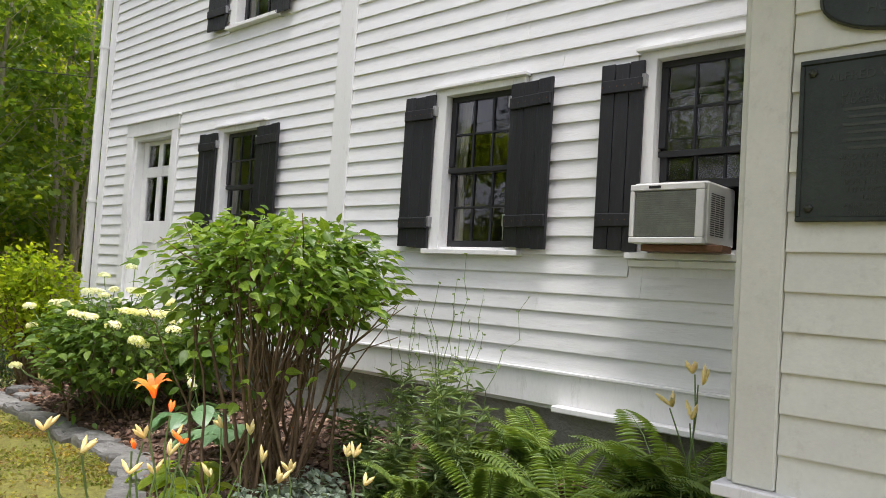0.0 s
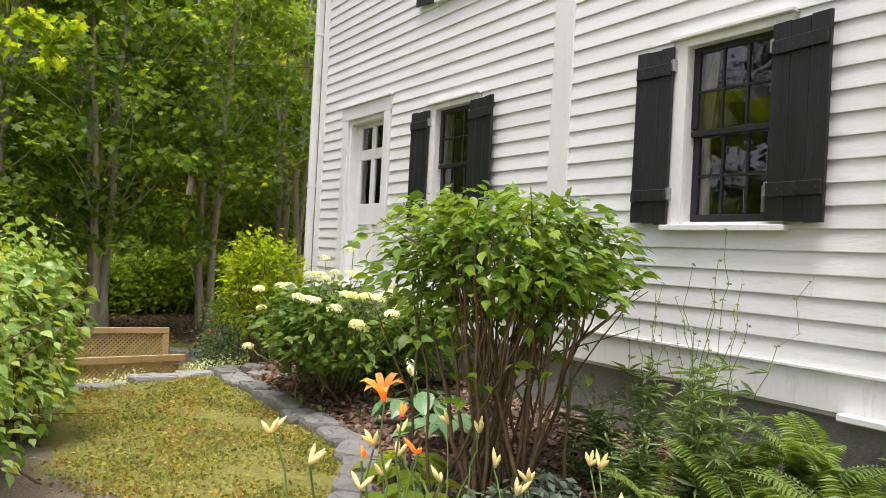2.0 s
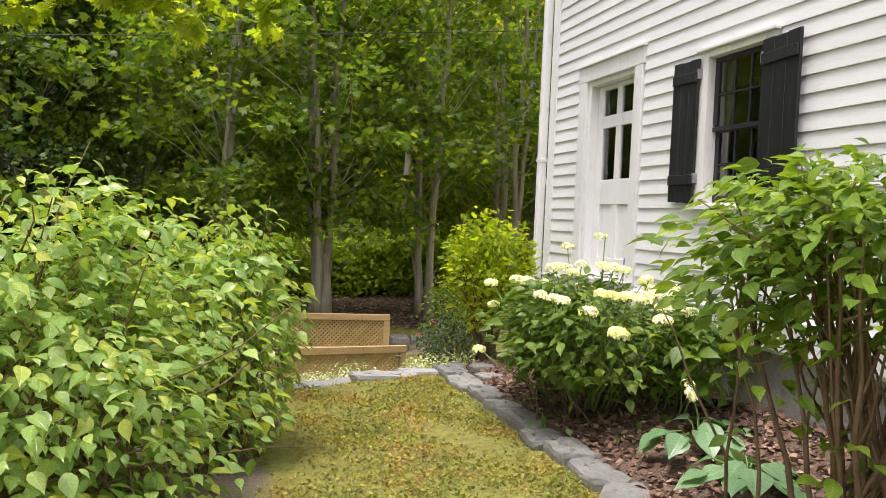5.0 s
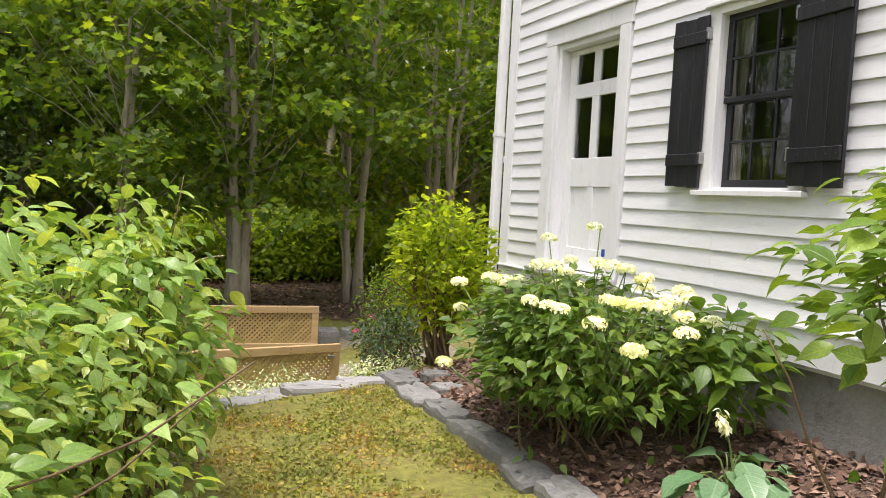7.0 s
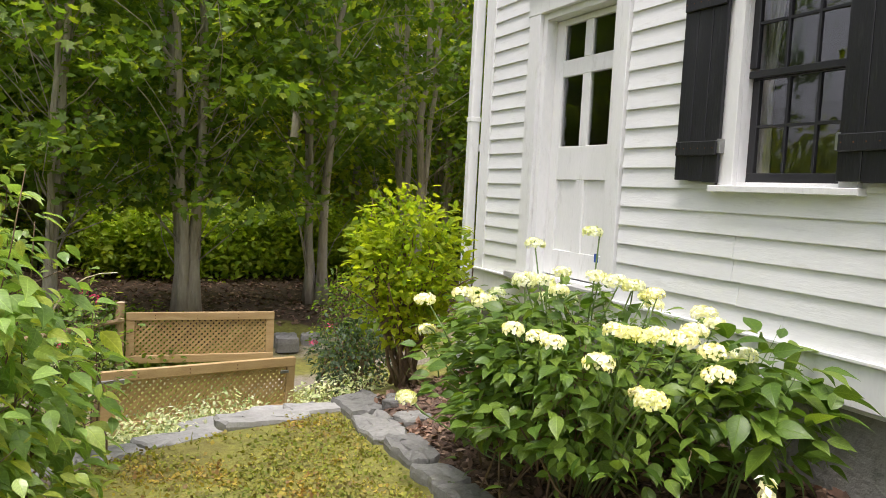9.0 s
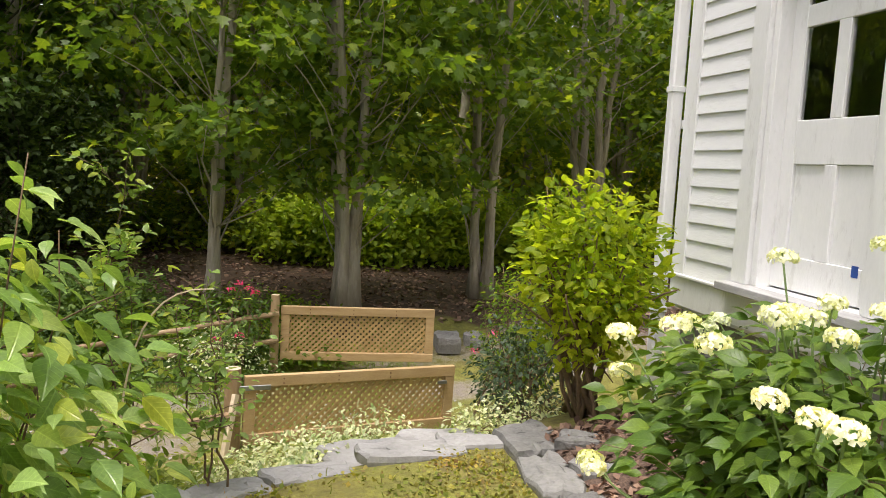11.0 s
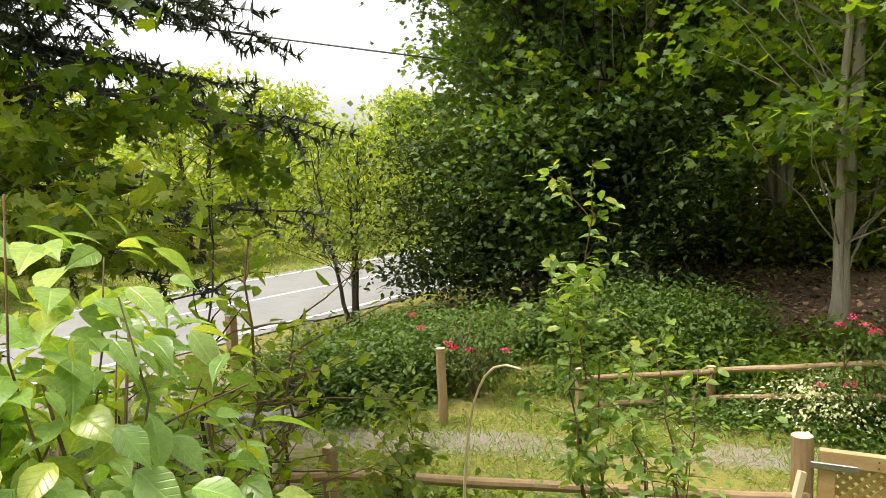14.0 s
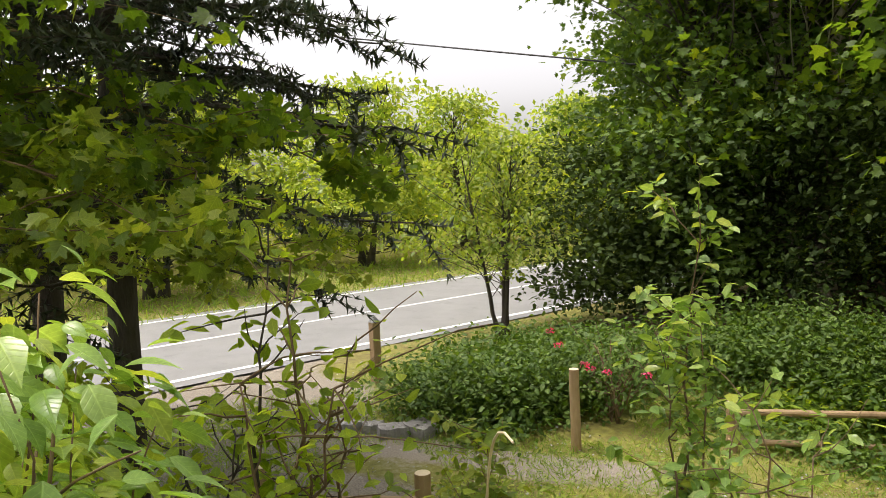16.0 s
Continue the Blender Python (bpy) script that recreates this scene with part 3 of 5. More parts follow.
# ---- windows, shutters, door ----
def shutter(y0, y1, z0, z1, hinge, swing, label):
    """A board and batten shutter of three planks, hinged at one edge and standing off the wall."""
    t = thing("shutter", label, "shutter", "window shutters", at=(-0.045, hinge, z0))
    t.rotation_euler = (0, 0, radians(swing))
    w = (y1 - y0) / 3
    for k in range(3):
        a = y0 + w * k - hinge
        boxpart("plank", (-0.022, a + 0.0015, 0.006 * ((k * 7) % 3)), (0.0, a + w - 0.0015, z1 - z0 - 0.005 * ((k * 5) % 2)), BLACKP, t, bevel=0.003)
    for zc in (0.085 * (z1 - z0) + 0.05, 0.84 * (z1 - z0)):
        bt = boxpart("batten", (-0.041, y0 - hinge + 0.006, zc), (-0.0225, y1 - hinge - 0.012, zc + 0.078), BLACKP, t, bevel=0.004)
        g = Geo()
        for k in range(3):
            for q in (0.25, 0.75):
                yy = y0 - hinge + w * (k + q)
                g.box((-0.043, yy - 0.003, zc + 0.036), (-0.041, yy + 0.003, zc + 0.042))
        tagged(g.make("nailing", RUST, bt), kind="stuff")
    for zc in (0.14, 0.86):
        boxpart("hinge", (-0.028, -0.012, zc * (z1 - z0)), (0.012, 0.012, zc * (z1 - z0) + 0.075), METAL, t, "worn steel hinge", bevel=0.002)
    return t


def window(key, name, lower_lift=0.0, curtain=True):
    y0, y1, z0, z1 = OPEN[key]
    t = thing(name, "double-hung window with black sashes in a white frame", "window", "house windows", "structure", (0, (y0 + y1) / 2, z0))

    def P(nm, lo, hi, mt, par=t, lb="", bv=0.003):
        o = (0, (y0 + y1) / 2, z0)
        return boxpart(nm, tuple(a - c for a, c in zip(lo, o)), tuple(a - c for a, c in zip(hi, o)), mt, par, lb, bv)
    P("casing", (-0.034, y1 + 0.0, z0 - 0.02), (0.0, y1 + 0.10, z1 + 0.05), TRIM)
    P("casing", (-0.034, y0 - 0.10, z0 - 0.02), (0.0, y0, z1 + 0.05), TRIM)
    P("head", (-0.037, y0, z1), (0.0, y1, z1 + 0.05), TRIM)
    P("crown", (-0.07, y0 - 0.12, z1 + 0.051), (0.0, y1 + 0.12, z1 + 0.075), TRIM)
    P("window_sill", (-0.075, y0 - 0.13, z0 - 0.055), (0.06, y1 + 0.13, z0 - 0.021), TRIM)
    for s, (a, c, x) in enumerate(((z0 + (z1 - z0) * 0.49, z1, 0.03), (z0 + lower_lift, z0 + (z1 - z0) * 0.52 + lower_lift, 0.062))):
        f = P("sash", (x, y0, a), (x + 0.03, y1, a + (0.05 if s else 0.035)), SASH)
        o = (0, (y0 + y1) / 2, z0)
        for lo, hi in (((x, y0, c - 0.04), (x + 0.03, y1, c)), ((x, y0, a + 0.05), (x + 0.03, y0 + 0.045, c - 0.04)), ((x, y1 - 0.045, a + 0.05), (x + 0.03, y1, c - 0.04))):
            P("rail", lo, hi, SASH, f)
        ylo, yhi, zlo, zhi = y0 + 0.045, y1 - 0.045, a + (0.05 if s else 0.035), c - 0.04
        for k in (1, 2):
            yy = ylo + (yhi - ylo) * k / 3
            P("muntin", (x + 0.004, yy - 0.008, zlo), (x + 0.026, yy + 0.008, zhi), SASH, f, bv=0.002)
        zz = (zlo + zhi) / 2
        P("muntin", (x + 0.005, ylo, zz - 0.008), (x + 0.025, yhi, zz + 0.008), SASH, f, bv=0.002)
        for k in range(3):
            for q in range(2):
                ya, yb = ylo + (yhi - ylo) * k / 3, ylo + (yhi - ylo) * (k + 1) / 3
                za, zb = (zlo, zz) if q == 0 else (zz, zhi)
                g = Geo()
                tl, tw = rng.normal(0, 0.0012), rng.normal(0, 0.0012)
                g.add([(x + 0.015 + tl - o[0], ya - o[1], za - o[2]), (x + 0.015 - tl, yb - o[1], za - o[2]), (x + 0.015 - tl + tw, yb - o[1], zb - o[2]), (x + 0.015 + tl + tw, ya - o[1], zb - o[2])], [(0, 3, 2, 1)])
                pane = g.make("pane", GLASS, t)
                pane.visible_shadow = False
    if curtain:
        for a, c in ((y1 - 0.13, y1 - 0.01), (y0 + 0.01, y0 + 0.10)):
            g = Geo()
            ks = np.linspace(0, 1, 25)
            vs = []
            for zz, pinch in ((z0 + 0.02, 0.75), (z0 + 0.5, 0.6), (z1 - 0.02, 1.0)):
                for k in ks:
                    yy = c - (c - a) * k * pinch if c > (y0 + y1) / 2 else a + (c - a) * k * pinch
                    vs.append((0.13 + 0.012 * np.sin(k * 24), yy, zz))
            fs = [(r * 25 + k, r * 25 + k + 1, (r + 1) * 25 + k + 1, (r + 1) * 25 + k) for r in range(2) for k in range(24)]
            tagged(g.add(vs, fs).make("curtain", CLOTH, soft=True), "cream cloth curtain drawn to the side", "curtain", "curtains")
    return t


window("w3", "window_1")
window("w2", "window_2")
window("w4", "window_3", lower_lift=0.36, curtain=False)
window("up", "window_4")
shutter(10.135, 10.43, 1.752, 2.885, 10.135, 2, "black board-and-batten shutter beside a window, paint weathered")
shutter(9.07, 9.435, 1.757, 2.865, 9.435, -6, "black board-and-batten shutter standing slightly off the wall")
shutter(13.127, 13.435, 1.763, 2.875, 13.127, 2, "black board-and-batten shutter beside a window, paint weathered")
shutter(12.03, 12.42, 1.765, 2.865, 12.42, -5, "black board-and-batten shutter standing slightly off the wall")
shutter(8.46, 8.742, 1.755, 2.883, 8.46, 2, "black board-and-batten shutter beside the air conditioner")
shutter(13.13, 13.46, 3.94, 5.06, 13.13, 2, "black board-and-batten shutter on the upper floor")
shutter(12.02, 12.34, 3.91, 5.06, 12.34, -5, "black board-and-batten shutter on the upper floor")

for yy, hh in ((9.72, 0.20), (9.60, 0.22)):
    c = thing("candlestick", "white electric candle on the window sill", "candle", "window candles", at=(0.155, yy, 1.775))
    Geo().tube([(0, 0, 0.06), (0, 0, hh)], 0.011, 8).make("candle", WAX, c)
    Geo().tube([(0, 0, 0.0), (0, 0, 0.015), (0, 0, 0.06)], (0.03, 0.02, 0.013), 8).make("holder", SASH, c)
for k in ("w3", "w2", "w4"):
    y0, y1, z0, z1 = OPEN[k]
    tagged(boxpart("inner_sill", (0.161, y0 - 0.05, z0 - 0.02), (0.26, y1 + 0.05, z0 + 0.02), TRIM), "white painted inner window sill", "trim", kind="structure")

# air conditioner in the third window
ac = thing("air_conditioner", "off-white window air conditioner on a wooden support board", "air conditioner", at=(-0.26, 8.19, 1.79))
boxpart("case", (0.03, -0.215, 0.0), (0.40, 0.215, 0.335), PLASTIC, ac, bevel=0.012)
gr = boxpart("grille", (0.008, -0.165, 0.035), (0.028, 0.185, 0.285), FINS, ac, "grey finned condenser grille")
for k in range(22):
    boxpart("fin", (0.0, -0.163, 0.038 + k * 0.0112), (0.008, 0.183, 0.042 + k * 0.0112), FINS, gr, bevel=0)
fr = boxpart("bezel", (-0.008, -0.212, 0.0), (0.029, 0.212, 0.033), PLASTIC, ac)
for lo, hi in (((-0.008, -0.212, 0.287), (0.029, 0.212, 0.322)), ((-0.008, -0.212, 0.034), (0.029, -0.166, 0.286)), ((-0.008, 0.186, 0.034), (0.029, 0.212, 0.286))):
    boxpart("rim", lo, hi, PLASTIC, fr)
boxpart("badge", (-0.011, 0.03, 0.298), (-0.0082, 0.10, 0.312), SASH, fr, "small dark maker's badge", bevel=0)
for k in range(20):
    for q in range(3):
        boxpart("vent_slot", (0.075 + q * 0.062, -0.2165, 0.05 + k * 0.0115), (0.125 + q * 0.062, -0.2148, 0.0555 + k * 0.0115), SASH, ac, bevel=0)
tagged(boxpart("support_board", (-0.2, 7.9, 1.752), (-0.076, 8.36, 1.788), surface("brown_board", (0.13, 0.06, 0.03), (0.24, 0.12, 0.06), 6, 50, 0.8, 0.4), bevel=0.004), "brown wooden board wedged under the air conditioner", "board")
tagged(boxpart("sill_board", (-0.03, 7.67, 1.67), (-0.022, 8.53, 1.71), TRIM), "white patch board under the window", "trim", kind="structure")

# door with four panes
dy0, dy1, dz0, dz1 = OPEN["door"]
door = thing("door_1", "white panelled door with four panes, paint worn", "door", kind="structure", at=(0.10, (dy0 + dy1) / 2, dz0))


def D(nm, lo, hi, mt=TRIM, par=None, lb="", bv=0.004):
    o = (0.10, (dy0 + dy1) / 2, dz0)
    return boxpart(nm, tuple(a - c for a, c in zip(lo, o)), tuple(a - c for a, c in zip(hi, o)), mt, par or door, lb, bv)


jamb = 0.05
ya, yb = dy0 + jamb, dy1 - jamb
D("casing", (-0.034, dy0 - 0.135, dz0), (0.0, dy0 - 0.0, dz1 + 0.0))
D("casing", (-0.034, dy1, dz0), (0.0, dy1 + 0.15, dz1))
D("head_board", (-0.036, dy0 - 0.15, dz1), (0.0, dy1 + 0.165, dz1 + 0.15))
D("head_cap", (-0.06, dy0 - 0.17, dz1 + 0.151), (0.0, dy1 + 0.185, dz1 + 0.175))
D("jamb", (0.0, dy0, dz0), (0.15, ya, dz1))
D("jamb", (0.0, yb, dz0), (0.15, dy1, dz1))
D("jamb_head", (0.0, ya, dz1 - 0.05), (0.15, yb, dz1))
zt = dz1 - 0.055
D("stile", (0.09, ya, dz0 + 0.01), (0.13, ya + 0.11, zt))
D("stile", (0.09, yb - 0.11, dz0 + 0.01), (0.13, yb, zt))
for a, c in ((dz0 + 0.01, dz0 + 0.20), (dz0 + 0.72, dz0 + 0.965), (2.525, 2.645), (2.90, zt)):
    D("rail", (0.091, ya + 0.11, a), (0.129, yb - 0.11, c))
ym = (ya + yb) / 2
for a, c in ((dz0 + 0.20, dz0 + 0.72), (dz0 + 0.965, 2.525), (2.645, 2.90)):
    D("mullion", (0.091, ym - 0.045, a), (0.129, ym + 0.045, c))
for a, c in ((ya + 0.11, ym - 0.045), (ym + 0.045, yb - 0.11)):
    D("panel", (0.108, a, dz0 + 0.20), (0.124, c, dz0 + 0.72))
    for za, zb in ((dz0 + 0.965, 2.525), (2.645, 2.90)):
        pn = D("pane", (0.108, a, za), (0.112, c, zb), GLASS, bv=0)
        pn.visible_shadow = False
D("tape", (0.0885, ya + 0.13, dz0 + 0.155), (0.0905, ya + 0.175, dz0 + 0.215), BLUE, lb="blue tape on the lower rail", bv=0)
D("threshold", (-0.13, dy0 - 0.15, dz0 - 0.05), (0.15, dy1 + 0.17, dz0 - 0.001), surface("weathered_sill", (0.28, 0.28, 0.27), (0.48, 0.48, 0.46), 6, 50, 0.85, 0.5, (0.6, 0.6, 0.58), 0.6, (1, 0.3, 1)), lb="weathered grey wooden threshold")
lampt = thing("table_lamp", "table lamp with a pale cone shade behind the door", "lamp", at=(0.62, 14.36, 1.0))
Geo().tube([(0, 0, 1.09), (0, 0, 1.33)], (0.17, 0.07), 16).make("shade", CLOTH, lampt)
Geo().tube([(0, 0, 0.80), (0, 0, 0.9), (0, 0, 1.09)], (0.06, 0.08, 0.02), 10).make("base", BRONZE, lampt)
tagged(boxpart("hall_table", (0.35, 14.0, 1.0), (0.9, 14.8, 1.8), DARKIN), "table behind the door, room shade put into its colour", "table")
g = Geo()
vs = [(0.15 + 0.012 * np.sin(k * 1.9), yb - 0.12 - 0.007 * k * w, zz) for zz, w in ((2.02, 1.2), (2.5, 1.0), (2.92, 1.0)) for k in range(20)]
g.add(vs, [(r * 20 + k, r * 20 + k + 1, (r + 1) * 20 + k + 1, (r + 1) * 20 + k) for r in range(2) for k in range(19)])
tagged(g.make("curtain", CLOTH, soft=True), "cream curtain behind the door glass", "curtain", "curtains")

# downspout at the corner
ds = thing("downspout", "white painted downspout at the house corner", "downspout", at=(-0.06, 15.97, 0))
boxpart("pipe", (-0.045, -0.035, float(gz(-0.06, 15.97)) - 0.02), (0.045, 0.045, TOPZ), TRIM, ds, bevel=0.012)
for zz in (0.7, 2.25, 4.2):
    boxpart("strap", (-0.05, -0.04, zz), (0.05, 0.05, zz + 0.04), TRIM, ds, bevel=0.003)
boxpart("bracket", (0.046, -0.09, 2.0), (0.075, 0.0, 2.06), TRIM, ds)

# plaques on the entry
pl = thing("plaque", "dark bronze memorial plaque with raised lettering and hexagonal bolts", "plaque", at=(WX - 0.022, 6.826, 1.98))
boxpart("plate", (-0.014, -0.26, -0.235), (-0.002, 0.26, 0.245), BRONZE, pl, bevel=0.003)
for lo, hi in (((-0.02, -0.26, 0.231), (-0.0145, 0.26, 0.245)), ((-0.02, -0.26, -0.235), (-0.0145, 0.26, -0.221)), ((-0.02, 0.247, -0.22), (-0.0145, 0.26, 0.23)), ((-0.02, -0.26, -0.22), (-0.0145, -0.247, 0.23))):
    boxpart("border", lo, hi, BRONZE, pl, bevel=0.002)
for yy in (-0.225, 0.225):
    for zz in (-0.195, 0.205):
        Geo().tube([(-0.014, yy, zz), (-0.022, yy, zz), (-0.028, yy, zz)], (0.014, 0.013, 0.004), 6).make("bolt", LETTER, pl)


def words(text, size, yy, zz, parent, material, x=-0.0148, spread=1.0):
    cu = bpy.data.curves.new("lettering", "FONT")
    cu.body, cu.size, cu.extrude, cu.align_x, cu.align_y, cu.space_character = text, size, 0.0012, "CENTER", "CENTER", spread
    ob = new("lettering", cu)
    dg = bpy.context.evaluated_depsgraph_get()
    me = bpy.data.meshes.new_from_object(ob.evaluated_get(dg))
    bpy.data.objects.remove(ob)
    me.materials.clear()
    me.materials.append(material)
    o = new("lettering", me)
    o.parent = parent
    o.matrix_basis = pose(x, yy, zz, 90, 0, -90)
    return o


for line, yy, zz, sz in (("ALFRED WILL", 0.075, 0.185, 0.036), ("LAWYER", 0.1, 0.135, 0.024), ("JUDGE AND", 0.08, 0.112, 0.024), ("AND YARMOUTH", 0.06, -0.05, 0.022), ("AUTHOR OF", 0.075, -0.073, 0.022), ("THE COUNTY OF", 0.06, -0.096, 0.022), ("BORN IN", 0.09, -0.122, 0.021), ("10TH OCTOBER", 0.05, -0.145, 0.021), ("DIED", 0.06, -0.168, 0.021), ("ANNAPOLIS", 0.075, -0.190, 0.021), ("20TH MARCH", 0.06, -0.212, 0.019)):
    words(line, sz, yy, zz, pl, LETTER)
for k in range(6):
    boxpart("lettering", (-0.0155, -0.12 + 0.02 * (k % 3), 0.084 - k * 0.0225), (-0.0142, 0.14 - 0.015 * (k % 2), 0.093 - k * 0.0225), LETTER, pl, bevel=0)
ov = thing("oval_sign", "dark oval house sign with a raised rim", "sign", at=(WX - 0.022, 6.82, 2.40))
ang = np.linspace(0, 2 * np.pi, 40, endpoint=False)
g = Geo()
g.add(np.stack([np.full(40, -0.012), 0.22 * np.cos(ang), 0.115 * np.sin(ang)], 1), [tuple(range(40))])
g.add(np.stack([np.full(40, -0.001), 0.22 * np.cos(ang), 0.115 * np.sin(ang)], 1), [tuple(range(39, -1, -1))])
g.f += [(k, k + 40, (k + 1) % 40 + 40, (k + 1) % 40) for k in range(40)]
g.make("plate", BRONZE, ov)
Geo().tube(np.stack([np.full(41, -0.012), 0.216 * np.cos(np.append(ang, 0)), 0.111 * np.sin(np.append(ang, 0))], 1), 0.006, 6).make("rim", LETTER, ov)
words("HOUSE", 0.042, 0.03, -0.045, ov, LETTER, -0.0128)
boxpart("lettering", (-0.0135, -0.13, 0.02), (-0.0122, 0.13, 0.045), LETTER, ov, bevel=0)

# ---- stones ----
def slab(name, cx, cy, lx, ly, h, turn, material, label, group, sink=0.03, zbase=None):
    """A flat stone with an uneven outline and worn edges."""
    k = 18
    ang = np.linspace(0, 2 * np.pi, k, endpoint=False) + rng.normal(0, 0.07, k)
    sq = 1 / np.maximum(np.abs(np.cos(ang)), np.abs(np.sin(ang))) ** 0.9
    r = sq * (1 + rng.normal(0, 0.055, k) + 0.08 * np.sin(2 * ang + rng.uniform(0, 6)) + 0.05 * np.sin(3 * ang + rng.uniform(0, 6)))
    px, py = r * np.cos(ang) * lx / 2, r * np.sin(ang) * ly / 2
    c, s = math.cos(radians(turn)), math.sin(radians(turn))
    z = float(gz(cx, cy)) if zbase is None else zbase
    rings = []
    for sc, zz in ((1.0, -sink), (1.03, h * 0.55), (0.975, h * 0.97), (0.5, h + 0.004)):
        rings.append(np.stack([(px * c - py * s) * sc, (px * s + py * c) * sc, np.full(k, zz) + (rng.normal(0, 0.006, k) if zz > 0 else 0)], 1))
    g = Geo()
    g.add(np.concatenate(rings), [(q * k + a, q * k + (a + 1) % k, (q + 1) * k + (a + 1) % k, (q + 1) * k + a) for q in range(3) for a in range(k)] + [tuple(range(3 * k, 4 * k))])
    ob = g.make(name, material)
    ob.location = (cx, cy, z)
    ob.rotation_euler = (rng.normal(0, 0.02), rng.normal(0, 0.02), 0)
    return tagged(ob, label, "stone", group)


y = 8.9
while y < 15.25:
    ln = rng.uniform(0.32, 0.55)
    slope = float(edge_x(y + 0.3) - edge_x(y - 0.05)) / 0.35
    lean = -math.degrees(math.atan(slope))
    ln *= math.cos(radians(lean))
    slab("edging_stone", float(edge_x(y + ln / 2)) - 0.02 + rng.normal(0, 0.02), y + ln / 2, rng.uniform(0.22, 0.3), ln * 0.98 / math.cos(radians(lean)), rng.uniform(0.05, 0.085), lean + rng.normal(0, 5), SLATE, "grey slate edging stone between lawn and bed", "edging stones", zbase=0.0)
    y += ln
for cx, cy, lx, ly, h, tn in ((-1.2, 15.42, 0.34, 0.24, 0.045, 12), (-0.98, 15.1, 0.26, 0.2, 0.035, -20), (-1.05, 14.72, 0.22, 0.2, 0.03, 8)):
    slab("edging_stone", cx, cy, lx, ly, h, tn, SLATE, "grey slate slab at the corner of the bed", "edging stones")
for cx, cy, lx, ly, h, tn in ((-2.05, 15.62, 0.75, 0.42, 0.07, 6), (-1.62, 15.78, 0.55, 0.35, 0.06, -8), (-1.95, 15.24, 0.62, 0.26, 0.05, 8), (-2.55, 15.05, 0.46, 0.22, 0.04, 14), (-1.55, 15.34, 0.4, 0.22, 0.04, -5), (-2.95, 14.85, 0.4, 0.2, 0.04, 20), (-3.3, 14.7, 0.36, 0.24, 0.05, 25), (-3.2, 14.98, 0.3, 0.2, 0.05, -10)):
    slab("step_stone", cx, cy, lx, ly, h, tn, PALE, "pale flat stone slab at the lawn's end", "pale slabs")
for cx, cy, s in ((-7.5, 16.55, 0.2), (-7.75, 16.5, 0.16), (-7.95, 16.35, 0.18), (-8.15, 16.2, 0.14), (-8.35, 16.1, 0.2), (-7.35, 16.75, 0.22), (-0.75, 19.6, 0.3), (-0.4, 19.7, 0.22)):
    slab("field_stone", cx, cy, s * 1.3, s, s * 0.5, rng.uniform(0, 90), ROCK, "rounded grey field stone at the edge of the grass", "field stones")


# ---- gates and fences ----
def gate(a, b, za, zb, h, label):
    """A lattice gate leaf between two plan points: four boards round a diagonal lattice."""
    a, b = np.array(a, float), np.array(b, float)
    w = float(np.linalg.norm(b - a))
    t = thing("lattice_gate", label, "gate", "lattice gates", at=(a[0], a[1], za - h))
    t.rotation_euler = (0, -math.atan2(zb - za, w), math.atan2(b[1] - a[1], b[0] - a[0]))
    fw, th = 0.089, 0.019
    boxpart("top_board", (0, -th - 0.004, h - fw), (w, 0.03, h), CEDAR, t)
    boxpart("bottom_board", (0, -th - 0.004, 0), (w, 0.03, fw), CEDAR, t)
    boxpart("side_board", (0, -th, fw), (fw, 0.026, h - fw), CEDAR, t)
    boxpart("side_board", (w - fw, -th, fw), (w, 0.026, h - fw), CEDAR, t)
    lo, hi, zlo, zhi = fw - 0.01, w - fw + 0.01, fw - 0.01, h - fw + 0.01
    step, sw = 0.062, 0.0118
    for layer, sgn in ((0.001, 1), (0.009, -1)):
        k = lo - (zhi - zlo)
        while k < hi + (zhi - zlo):
            x0, x1 = (k, k + (zhi - zlo)) if sgn > 0 else (k + (zhi - zlo), k)
            z0, z1 = zlo, zhi
            sl = (x1 - x0) / (z1 - z0)
            if sgn > 0:
                if x0 < lo:
                    z0 += (lo - x0) / sl
                    x0 = lo
                if x1 > hi:
                    z1 -= (x1 - hi) / sl
                    x1 = hi
            else:
                if x0 > hi:
                    z0 += (hi - x0) / sl
                    x0 = hi
                if x1 < lo:
                    z1 += (lo - x1) / sl
                    x1 = lo
            if z1 - z0 > 0.01:
                d = np.array([x1 - x0, z1 - z0])
                ln = float(np.hypot(*d))
                nx, nz = -d[1] / ln * sw, d[0] / ln * sw
                ya, yb = layer, layer + 0.007
                v = [(x0 - nx, ya, z0 - nz), (x0 + nx, ya, z0 + nz), (x1 + nx, ya, z1 + nz), (x1 - nx, ya, z1 - nz)]
                v += [(q[0], yb, q[2]) for q in v]
                Geo().add(v, [(0, 1, 2, 3), (7, 6, 5, 4), (0, 4, 5, 1), (1, 5, 6, 2), (2, 6, 7, 3), (3, 7, 4, 0)]).make("lattice_slat", LATTICE, t)
            k += step
    for xx in (0.3, 0.75, 1.2):
        for zz in (h - 0.03, h - 0.065):
            Geo().tube([(xx, -th - 0.004, zz), (xx, -th - 0.008, zz)], 0.006, 6).make("screw", RUST, t)
    return t


